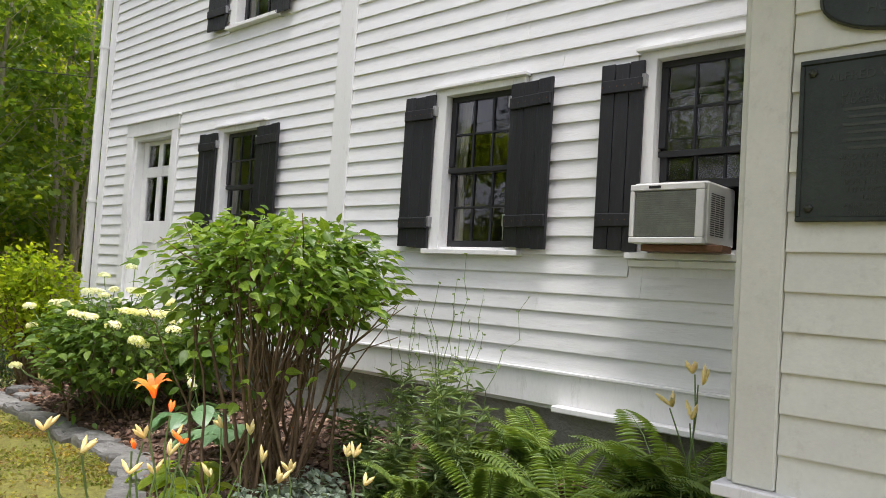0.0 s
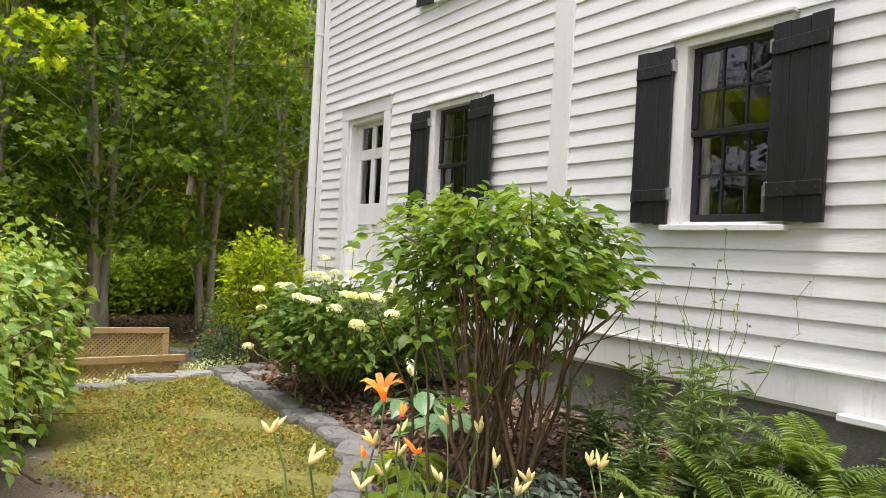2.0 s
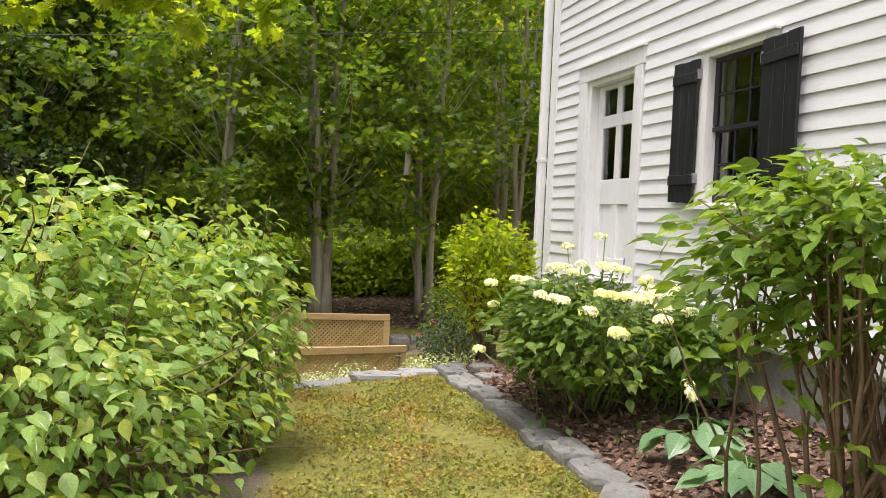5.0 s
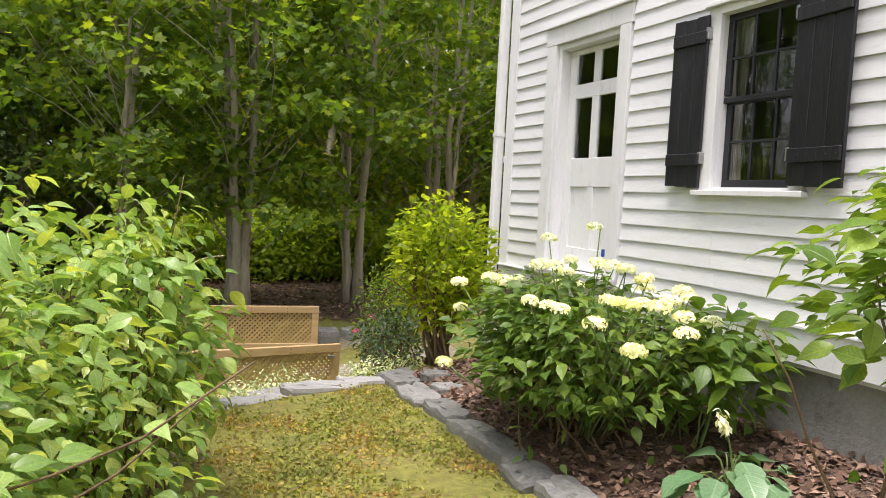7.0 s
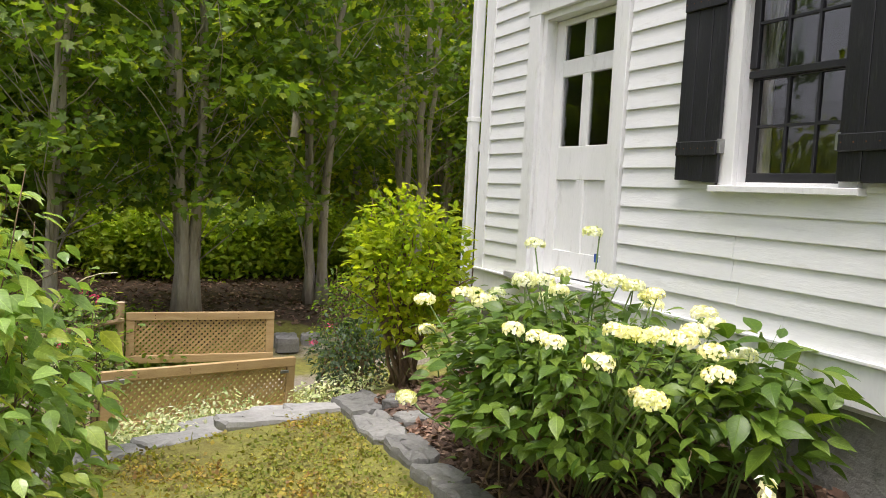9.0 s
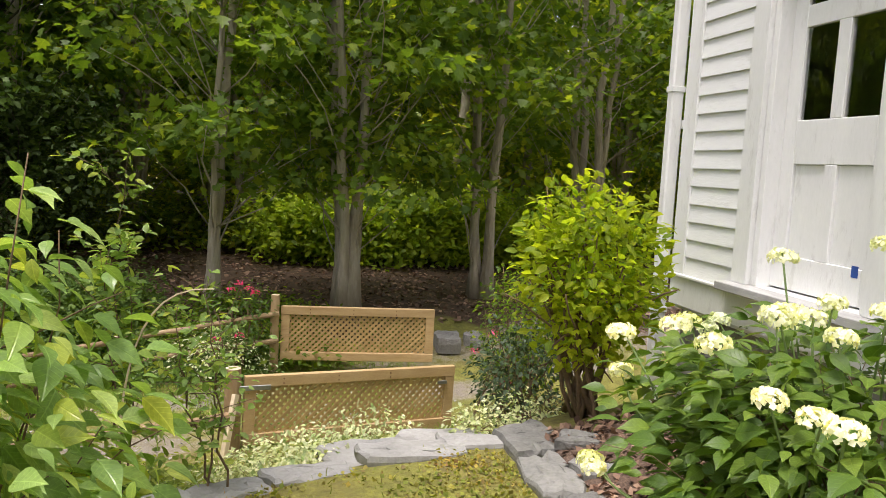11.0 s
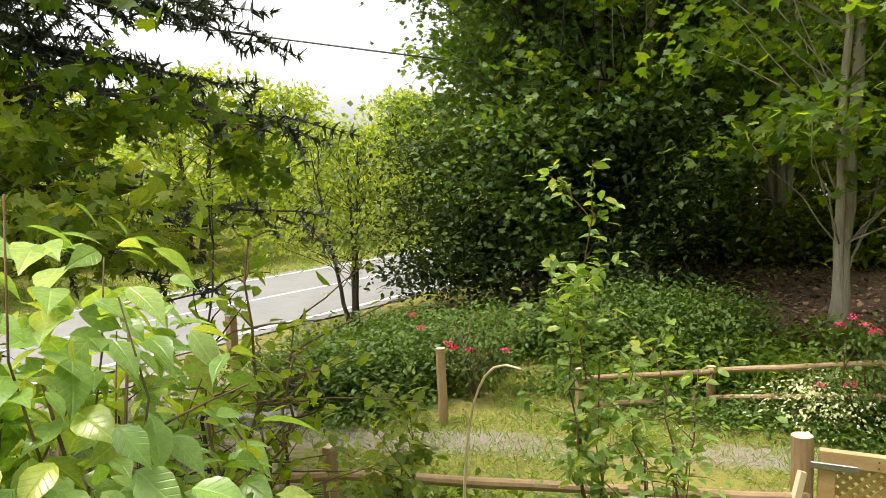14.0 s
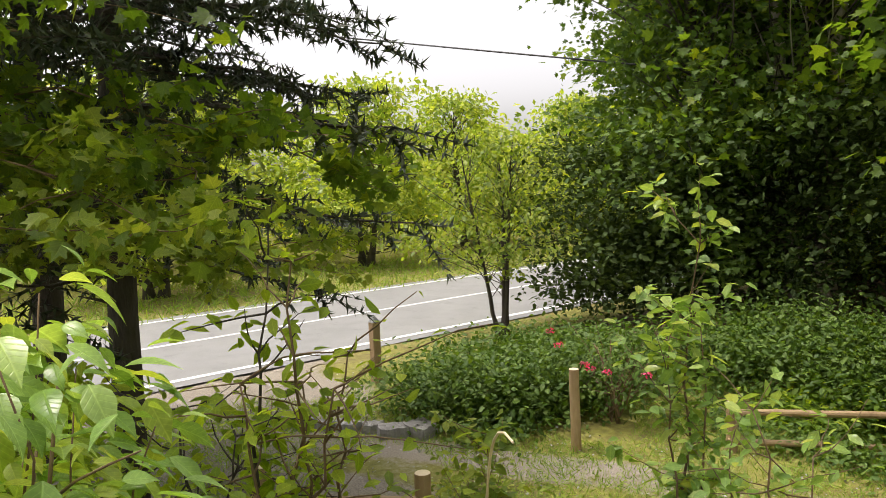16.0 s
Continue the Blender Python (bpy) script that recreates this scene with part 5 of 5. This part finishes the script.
tagged(boxpart("loose_board", (-0.115, 7.33, 0.762), (-0.036, 8.95, 0.80), TRIM, bevel=0.006), "white flaking board lying along the foundation above the ferns", "board")


# ---- saplings and near branches ----
def sapling(cx, cy, top, n, size, mat, label, template=OVAL, spread=0.35, r=0.012, bark=TWIG, name="sapling", stems=3):
    zb = float(gz(cx, cy))
    t = thing(name, label, "sapling", "saplings", at=(cx, cy, zb - 0.03))
    g, pos = Geo(), []
    for s in range(stems):
        e = np.array([rng.normal(0, spread * 0.4), rng.normal(0, spread * 0.4), (top - zb) * (1 if s == 0 else rng.uniform(0.55, 0.85))])
        c = curve3((rng.normal(0, 0.05), rng.normal(0, 0.05), 0), e, 0.04, 12)
        g.tube(c, np.linspace(r, r * 0.25, 12), 6)
        for q in range(4, 12):
            for _ in range(2):
                e2 = c[q] + rng.normal(0, 1, 3) * [spread * 0.5, spread * 0.5, 0.10] + [0, 0, 0.08]
                b = curve3(c[q], e2, 0.08, 5)
                g.tube(b, np.linspace(r * 0.35, r * 0.12, 5), 4)
                pos.append(b[1:])
    tagged(g.make("stem_tangle", bark, t, soft=True), kind="stuff")
    pos = np.concatenate(pos)
    pos = np.repeat(pos, max(1, n // len(pos)), 0)
    pos = pos + rng.normal(0, 0.02, pos.shape)
    ax = rng.normal(0, 1, pos.shape) * [1, 1, 0.4] + [0, 0, -0.25]
    leaf_mesh("leaves", template, pos, ax, size * rng.uniform(0.6, 1.2, len(pos)), mat, t)
    return t


sapling(-3.5, 15.15, 1.60, 850, 0.066, L_LEFT, "thin rose sapling with small leaves beside the path", spread=0.26, r=0.008)
sapling(-3.08, 14.95, 1.0, 420, 0.06, L_LEFT, "thin rose sapling with small leaves beside the path", spread=0.3, r=0.008)
sapling(-4.5, 13.77, 1.45, 430, 0.078, L_UNDER, "thin dark-stemmed sapling with hanging leaves", spread=0.4, r=0.012, bark=DARKBARK)
sapling(-4.18, 13.92, 1.5, 480, 0.07, L_UNDER, "many-stemmed thin sapling with pale leaves", spread=0.4, r=0.012, stems=5)
sapling(-4.0, 14.6, 0.7, 600, 0.06, L_LIGHT, "low leafy sapling by the fence", spread=0.25, r=0.007)
shrub("leafy_shrub", "low leafy shrub beside the path", -3.45, 13.65, 12, (0, 0, 0.35), (0.45, 0.4, 0.36), 900, 0.07, L_LIGHT, TWIG, hollow=0.3)
shrub("leafy_shrub", "yellow-green leafy shrub under the maple boughs", -5.1, 13.15, 16, (0, 0, 0.6), (0.55, 0.42, 0.6), 1500, 0.085, L_UNDER, TWIG, hollow=0.3)
bow = np.linspace(0, 1, 16)[:, None]
arch = Geo().tube(np.array([-3.32, 13.96, -0.05]) + np.array([0.36, -0.23, 0]) * bow ** 3 + np.array([0, 0, 1.26]) * np.sin(bow * 1.55), np.linspace(0.006, 0.0025, 16), 6).make("bent_cane", FRESH)
tagged(arch, "pale cane bent into an arch", "cane")


# ---- trees ----
def tree(name, label, cx, cy, stems, height, crown_lo, radius, clusters, per, size, mat, bark, template=MAPLE, lean=0.06, r0=0.09, flat=0.16, category="tree", group="", zb=None):
    """Tapered stems, limbs to leaf sprays, and a ragged crown with gaps."""
    zb = float(gz(cx, cy)) if zb is None else zb
    t = thing(name, label, category, group, at=(cx, cy, zb - 0.05))
    axes = []
    for s in range(stems):
        a = rng.uniform(0, 2 * np.pi)
        off = np.array([math.cos(a), math.sin(a), 0])
        base = off * (1.35 * r0 if stems > 1 else 0.0)
        hh = height * rng.uniform(0.8, 1.0)
        top = base + off * hh * lean * rng.uniform(0.5, 2.2) + [0, 0, hh]
        c = curve3(base, top, 0.018, 14, 0.0028)
        rr = r0 * rng.uniform(0.7, 1.1) * np.linspace(1, 0.25, 14)
        rr[0] *= 1.75
        rr[1] *= 1.15
        Geo().tube(c, rr, 9).make("trunk", bark, t, soft=True)
        axes.append(c)
    limbs, pos, out = Geo(), [], []
    for k in range(clusters):
        c = axes[k % stems]
        zz = crown_lo + (height * 1.03 - crown_lo) * rng.random() ** 0.85
        i = int(np.clip(zz / height * 13 - rng.uniform(0.5, 2.0), 1, 12))
        a = rng.uniform(0, 2 * np.pi)
        f = (zz - crown_lo) / (height - crown_lo + 1e-6)
        rad = radius * (0.55 + 0.75 * np.sin(np.pi * np.clip(f * 0.8 + 0.2, 0, 1))) * rng.uniform(0.25, 1.0)
        e = c[i] * [1, 1, 0] + [math.cos(a) * rad, math.sin(a) * rad, zz]
        limbs.tube(curve3(c[i], e, 0.14, 5), np.linspace(r0 * 0.13, 0.005, 5), 5)
        sp = rng.uniform(0.7, 1.3) * max(0.25, radius * 0.30)
        q = e + rng.normal(0, 1, (per, 3)) * [sp * 0.62, sp * 0.62, sp * flat * 1.6] - [0, 0, 0.05]
        pos.append(q)
        out.append(np.repeat(np.array([[math.cos(a), math.sin(a), 0]]), per, 0))
    tagged(limbs.make("branchwork", bark, t, soft=True), kind="stuff")
    pos, out = np.concatenate(pos), np.concatenate(out)
    ax = out * 0.6 + rng.normal(0, 0.6, pos.shape) + [0, 0, -0.35]
    leaf_mesh("crown", template, pos, ax, size * rng.uniform(0.6, 1.25, len(pos)), mat, t)
    return t


maple_a = tree("maple_tree", "young maple with clumped pale grey stems", -1.80, 20.75, 5, 7.5, 1.5, 1.5, 80, 85, 0.135, L_MAPLE, BARK, r0=0.085, lean=0.055, group="edge maples")
maple_d = tree("maple_tree", "young maple with two pale grey stems", -3.6, 20.5, 2, 7.0, 1.6, 1.5, 65, 85, 0.135, L_MAPLE, BARK, r0=0.075, lean=0.035, group="edge maples")
maple_b = tree("maple_tree", "young maple with slim grey stems", 0.15, 21.5, 3, 7.8, 1.5, 1.5, 75, 85, 0.135, L_MAPLE, BARK, r0=0.075, lean=0.035, group="edge maples")
maple_f = tree("maple_tree", "maple with slanting stems at the wood's edge", 2.6, 23.5, 4, 8.5, 1.8, 1.9, 80, 85, 0.145, L_MAPLE, BARK, r0=0.085, lean=0.07, group="edge maples")
maple_e = tree("maple_tree", "tall maple with forking pale stems in deep shade", -6.7, 22.8, 3, 9.0, 1.6, 1.9, 110, 95, 0.145, L_MAPLE, BARK, r0=0.12, lean=0.09, group="edge maples")
big = tree("oak_tree", "broad dark-leaved tree overhanging the rail fence", -7.5, 22.5, 2, 8.0, 0.5, 1.7, 210, 150, 0.098, L_HEDGE, DARKBARK, r0=0.15, lean=0.06, group="roadside trees")
copy_thing(big, pose(-8.9, 24.2, float(gz(-8.9, 24.2)) - 0.05, 0, 0, 115))
for src, spots in ((maple_a, ((-5.2, 25.5, 40), (4.8, 27.0, 130), (-9.8, 27.5, 200))), (maple_b, ((-3.3, 26.3, 90), (7.5, 25.0, 10), (-12.0, 29.5, 250))), (maple_d, ((1.6, 27.2, 200), (-0.4, 29.5, 300))), (maple_f, ((-4.2, 29.5, 70), (9.5, 29.5, 190), (5.6, 22.6, 300), (-7.6, 30.5, 10), (-9.5, 24.8, 150))), (maple_e, ((2.5, 32.5, 120), (-7.8, 26.0, 60), (12.5, 25.5, 220), (-1.5, 34.0, 310)))):
    for sx, sy, tn in spots:
        copy_thing(src, pose(sx, sy, float(gz(sx, sy)) - 0.05, 0, 0, tn))


# woods behind: leaf sprays without number
def thicket(name, label, n, lo, hi, size, mat, blobs, br, template=QUAD, flat=0.5):
    lo, hi = np.array(lo, float), np.array(hi, float)
    c = lo + (hi - lo) * rng.random((blobs, 3))
    c[:, 2] += gz(c[:, 0], c[:, 1])
    k = rng.integers(0, blobs, n)
    pos = c[k] + rng.normal(0, 1, (n, 3)) * [br, br, br * flat]
    pos = pos[pos[:, 2] > gz(pos[:, 0], pos[:, 1]) + 0.02]
    ax = rng.normal(0, 1, pos.shape) * [1, 1, 0.5] + [0, 0, -0.3]
    ob = leaf_mesh(name, template, pos, ax, size * rng.uniform(0.6, 1.3, len(pos)), mat)
    return tagged(ob, label, "foliage", kind="stuff")


thicket("woodland_foliage", "deep green leaves of the wood behind the maples", 60000, (-11, 26.4, 1.0), (13, 40, 11.0), 0.26, L_WOOD, 900, 0.7)
thicket("woodland_foliage_far", "deep green leaves of the wood farther back", 42000, (-18, 36, 0.5), (18, 46, 15.0), 0.42, L_WOOD, 700, 1.0)
thicket("woodland_shade_foliage", "dark leaves in the wood's shade", 26000, (-11, 27, 0.3), (12, 34, 4.0), 0.24, L_WOOD, 420, 0.6)
thicket("hedge_undergrowth", "bright green undergrowth along the wood's edge", 22000, (-2.9, 23.9, 0.1), (1.6, 24.8, 1.15), 0.12, L_UNDER, 120, 0.28, OVAL)
thicket("undergrowth", "mixed green undergrowth under the trees", 22000, (-9, 24.9, 0.0), (8, 26.5, 0.8), 0.13, L_WOOD, 260, 0.3, OVAL)
thicket("fence_shrubbery", "dark green mass of shrubs behind the rail fence", 30000, (-8.2, 16.95, 0.0), (-6.62, 19.6, 0.50), 0.062, L_HEDGE, 170, 0.2, OVAL)
thicket("fence_shrubbery_back", "dark green shrubs behind the rail fence", 18000, (-6.6, 19.5, 0.0), (-4.3, 20.8, 0.45), 0.062, L_HEDGE, 110, 0.22, OVAL)
thicket("oak_skirt_foliage", "hanging leaves low under the broad tree, canopy shade put into their colour", 24000, (-10.0, 20.9, 0.3), (-5.2, 22.8, 2.6), 0.1, L_SHADE, 230, 0.32, OVAL)
thicket("fence_undergrowth", "low green weeds behind the rail fence", 9000, (-5.4, 19.0, 0.0), (-2.2, 20.4, 0.25), 0.07, L_MAPLE, 120, 0.16, OVAL)
thicket("fence_foot_weeds", "dark green weeds at the foot of the rail fence", 11000, (-6.0, 18.55, 0.0), (-2.9, 19.6, 0.10), 0.055, L_HEDGE, 130, 0.12, OVAL)
thicket("meadow_edge", "tall weeds at the edge of the drive", 9000, (-6.0, 15.0, 0.0), (-3.2, 16.2, 0.25), 0.06, L_LIGHT, 130, 0.13, OVAL)
thicket("far_roadside_foliage", "sunlit leaves of the trees beyond the road", 26000, (-42, 12, 0.5), (-22, 62, 4.4), 0.34, L_LIGHT, 420, 0.85)
thicket("far_roadside_foliage_low", "shaded bushes beyond the road's verge", 12000, (-26, 14, 0.1), (-20.5, 60, 2.2), 0.24, L_WOOD, 300, 0.6)

trunks = Geo()
for _ in range(70):
    sx, sy = rng.uniform(-9, 13), rng.uniform(26, 42)
    hh = rng.uniform(6, 11)
    trunks.tube(curve3((sx, sy, float(gz(sx, sy)) - 0.1), (sx + rng.normal(0, 0.6), sy + rng.normal(0, 0.4), hh), 0.03, 7, 0.003), np.linspace(rng.uniform(0.07, 0.16), 0.03, 7), 7)
tagged(trunks.make("woodland_trunks", BARK, soft=True), "grey trunks standing in the wood", "trunks", kind="stuff")

roadside = tree("roadside_tree", "slender small-leaved tree on the near verge of the road", -9.8, 20.1, 3, 2.9, 1.0, 0.95, 80, 45, 0.085, L_LIGHT, DARKBARK, template=OVAL, r0=0.045, lean=0.1, group="roadside trees")
rt2 = tree("roadside_tree", "light green leafy tree beyond the road", -19.5, 24.0, 2, 5.0, 0.6, 1.8, 100, 60, 0.19, L_LIGHT, DARKBARK, template=QUAD, r0=0.12, group="roadside trees")
for sx, sy, tn in ((-18.4, 18.0, 60), (-21.5, 29.5, 130), (-22.5, 13.5, 200), (-19.8, 33.5, 20), (-23.0, 21.0, 300), (-24.0, 40.0, 80), (-16.2, 44.0, 150), (-27, 50, 10)):
    copy_thing(rt2, pose(sx, sy, float(gz(sx, sy)) - 0.05, 0, 0, tn))


def spruce(cx, cy, height, r0, low, reach, label, turn=0.0):
    """A spruce: straight dark trunk, drooping limbs and twigs set with needles."""
    t = thing("spruce_tree", label, "tree", "spruces", at=(cx, cy, float(gz(cx, cy)) - 0.05))
    Geo().tube(curve3((0, 0, 0), (0.1, 0.05, height), 0.006, 12, 0.001), np.linspace(r0, 0.04, 12), 12).make("trunk", DARKBARK, t, soft=True)
    limbs, pos, ax = Geo(), [], []
    z = low
    while z < height:
        f = 1 - (z - low) / (height - low)
        for _ in range(6):
            a = rng.uniform(0, 2 * np.pi)
            d = np.array([math.cos(a), math.sin(a), 0])
            ln = reach * (0.35 + 0.65 * f) * rng.uniform(0.6, 1.1)
            s = np.linspace(0, 1, 9)[:, None]
            c = np.array([0, 0, z]) + d * ln * s + np.array([0, 0, 1.0]) * ln * (0.1 * s - 0.32 * s ** 2 + 0.10 * s ** 4) + rng.normal(0, 0.02, (9, 3))
            limbs.tube(c, np.linspace(0.022, 0.006, 9), 5)
            for q in range(2, 9):
                for sg in (-1, 1):
                    tw = unit(np.array([-d[1], d[0], 0]) * sg + d * 0.7 + np.array([0, 0, -0.35 + rng.normal(0, 0.2)]))
                    tl = ln * 0.22 * rng.uniform(0.6, 1.2)
                    sub = c[q] + tw * tl * np.linspace(0, 1, 8)[:, None]
                    limbs.tube(sub[::3], 0.004, 3)
                    for _ in range(7):
                        pos.append(sub)
                        ax.append(np.repeat(tw[None], 8, 0) * 0.7 + rng.normal(0, 0.8, (8, 3)))
        z += rng.uniform(0.28, 0.42)
    tagged(limbs.make("branchwork", DARKBARK, t), kind="stuff")
    pos, ax = np.concatenate(pos), np.concatenate(ax)
    leaf_mesh("needles", NEEDLE, pos, ax, rng.uniform(0.05, 0.10, len(pos)), L_SPRUCE, t, width=3.2)
    return t


spruce(-7.67, 14.33, 8.0, 0.12, 2.3, 2.4, "tall dark spruce with drooping limbs beside the drive")
spruce(-9.0, 14.1, 8.5, 0.14, 1.9, 2.4, "dark spruce with bare lower limbs beside the drive")
for _ in range(10):
    dead = Geo()
    a = rng.uniform(-1.2, 2.2)
    b0 = np.array([-7.67, 14.33, rng.uniform(0.6, 2.2)])
    dead.tube(curve3(b0, b0 + np.array([math.cos(a), math.sin(a), rng.uniform(-0.1, 0.35)]) * rng.uniform(0.5, 1.1), 0.1, 6), np.linspace(0.02, 0.004, 6), 5)
    tagged(dead.make("dead_branch", DARKBARK), "bare dead branch low on the spruce", "branch", "dead branches")


def bough(root, tip, n, size, label, mat=L_MAPLE, template=MAPLE, r=0.011, drop=0.5, side=0.5):
    """A long hanging bough with side twigs and leaves, reaching in from a tree behind."""
    t = thing("maple_bough", label, "branch", "maple boughs", at=root)
    root, tip = np.asarray(root, float), np.asarray(tip, float)
    c = curve3((0, 0, 0), tip - root, 0.06, 14)
    g, pos = Geo(), []
    g.tube(c, np.linspace(r, r * 0.2, 14), 6)
    for q in range(3, 14):
        for _ in range(3):
            e = c[q] + rng.normal(0, 1, 3) * [side, side, 0.14] + [0, 0, -0.1 * drop]
            b = curve3(c[q], e, 0.1, 6)
            g.tube(b, np.linspace(r * 0.35, 0.0015, 6), 4)
            pos.append(b[2:])
    tagged(g.make("twig_tangle", TWIG, t, soft=True), kind="stuff")
    pos = np.concatenate(pos)
    pos = np.repeat(pos, max(1, n // len(pos)), 0)
    pos = pos + rng.normal(0, 0.045, pos.shape)
    ax = rng.normal(0, 0.8, pos.shape) + [0, 0, -0.55]
    leaf_mesh("leaves", template, pos, ax, size * rng.uniform(0.6, 1.2, len(pos)), mat, t)
    return t


host = tree("maple_tree", "maple whose boughs hang over the pale bush", -7.6, 11.4, 2, 6.5, 2.6, 1.8, 70, 60, 0.12, L_MAPLE, BARK, r0=0.12, group="garden maples")
for root, tip, n_, mat in (((-7.4, 11.5, 2.7), (-5.6, 14.2, 1.75), 1700, L_MAPLE), ((-7.4, 11.5, 3.0), (-5.2, 13.4, 2.3), 1700, L_MAPLE), ((-7.4, 11.6, 2.2), (-6.0, 14.6, 1.3), 1700, L_LIGHT), ((-7.5, 11.6, 3.4), (-5.0, 12.6, 2.75), 1900, L_MAPLE), ((-7.4, 11.6, 2.6), (-4.9, 14.0, 1.6), 1500, L_LIGHT), ((-7.4, 11.6, 2.9), (-5.3, 14.9, 1.9), 1500, L_MAPLE)):
    bough(root, tip, n_, 0.082, "maple bough with broad lobed leaves hanging over the garden", mat=mat)
# Same maple, yellower leaf: light through the high boughs is put into the colour.
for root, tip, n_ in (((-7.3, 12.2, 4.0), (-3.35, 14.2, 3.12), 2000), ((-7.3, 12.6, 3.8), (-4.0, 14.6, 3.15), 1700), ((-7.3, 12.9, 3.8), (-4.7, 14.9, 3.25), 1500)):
    bough(root, tip, n_, 0.11, "high maple bough, backlight put into its yellow-green leaf colour", mat=L_YEL, side=0.42)
thicket("drive_side_shrubs", "leafy shrubs beside the drive under the spruces", 5000, (-7.4, 12.2, 0.1), (-5.6, 13.8, 0.9), 0.075, L_UNDER, 60, 0.2, OVAL)

# overhead cable
for ca, cb, cr in (((-24.0, 18.0, 6.6), (-6.5, 21.9, 2.75), 0.014), ((4.5, 19.0, 5.0), (-6.5, 19.0, 3.62), 0.006)):
    ca, cb = np.array(ca), np.array(cb)
    ts = np.linspace(0, 1, 30)[:, None]
    wire = Geo().tube(ca + (cb - ca) * ts - np.array([0, 0, 0.15]) * ts * (1 - ts), cr, 6)
    tagged(wire.make("overhead_cable", CABLE), "black overhead cable strung through the trees", "cable", "overhead cables")

# ---- loose ground cover ----
def strew(name, label, n, xr, yr, keep, template, size, mat, lift, category, width=1.0, tilt=0.35):
    x, yy = rng.uniform(*xr, n), rng.uniform(*yr, n)
    ok = keep(x, yy)
    x, yy = x[ok], yy[ok]
    pos = np.stack([x, yy, gz(x, yy) + lift], 1)
    ax = rng.normal(0, 1, pos.shape) * [1, 1, tilt]
    ob = leaf_mesh(name, template, pos, ax, size * rng.uniform(0.5, 1.4, len(pos)), mat, up=np.array([0, 0, 1.0]) + rng.normal(0, tilt, pos.shape), width=width)
    return tagged(ob, label, category, kind="stuff")


def lawn_at(x, yy):
    d = -0.418 * (x + 1.0) + 0.909 * (yy - 15.9)
    patch = np.sin(x * 4.1 + 1.7 * np.sin(yy * 2.2)) + np.sin(yy * 3.3 + 1.4 * np.sin(x * 3.7)) + np.sin((x + yy) * 7.1) * 0.6
    return (patch + rng.normal(0, 0.7, len(x)) > -1.05 + 0.55 * np.exp(-(x + 3.1) / 0.35)) & (x < edge_x(yy) - 0.16) & (x > -3.1 + 0.2 * np.sin(yy * 3) + 0.3 * (rng.random(len(x)) - 0.5)) & (d < -0.2)


strew("wood_chips", "brown and pinkish bark chips covering the bed", 26000, (-2.9, 0.03), (7.3, 15.4), lambda x, yy: (yy > 7.2) & (x > edge_x(yy) + 0.1), PETAL, 0.056, CHIPS, 0.008, "mulch", 0.6, 0.4)
strew("lawn_moss", "short yellow-green moss and clover leaves of the lawn", 62000, (-3.6, -1.1), (6.5, 15.6), lawn_at, PETAL, 0.025, L_GRASS, 0.007, "grass", 0.9, 0.75)
tufts = strew("lawn_grass", "thin grass blades in the mossy lawn", 26000, (-3.6, -1.4), (6.5, 15.6), lawn_at, BLADE, 0.045, L_GRASS, 0.0, "grass", 0.09, 1.2)
strew("verge_grass", "green grass on the verge of the drive", 115000, (-9.5, -1.2), (14.5, 20.2), lambda x, yy: (-0.418 * (x + 1.0) + 0.909 * (yy - 15.9) > 0.4) & (np.sin(x * 2.1) + np.sin(yy * 2.7 + x) > -1.0), BLADE, 0.07, L_GREENG, 0.0, "grass", 0.08, 1.3)
strew("leaf_litter", "brown leaf litter under the trees", 14000, (-9, 6), (20.2, 25.0), lambda x, yy: yy > 20.0, PETAL, 0.07, CHIPS, 0.006, "leaf litter", 0.8, 0.3)
strew("far_verge_grass", "sunlit grass beyond the road", 22000, (-20, -15.2), (12, 45), lambda x, yy: x > -21, BLADE, 0.22, L_GREENG, 0.0, "grass", 0.08, 1.3)
strew("gravel_stones", "small pale stones of the drive", 5000, (-10.2, -1.0), (12.5, 18.4), lambda x, yy: (-0.418 * (x + 1.0) + 0.909 * (yy - 15.9) > 1.1), PETAL, 0.022, PALE, 0.004, "gravel", 1.0, 0.4)

# ---- clapboards ----
GAPS = [(12.30, 13.18, 1.715, 2.95), (9.31, 10.18, 1.715, 2.95), (7.67, 8.53, 1.68, 2.96), (12.24, 13.11, 3.91, 5.14), (13.97, 15.195, 0.9, 3.16), (11.13, 11.355, 0.5, 9)]
k = 0
while Z0 + EXPO * (k + 1) < TOPZ:
    course(Z0 + EXPO * k + 0.009, WALL0 + 0.15, 15.74, GAPS, BOARD, 0.0, house_wall, k)
    k += 1
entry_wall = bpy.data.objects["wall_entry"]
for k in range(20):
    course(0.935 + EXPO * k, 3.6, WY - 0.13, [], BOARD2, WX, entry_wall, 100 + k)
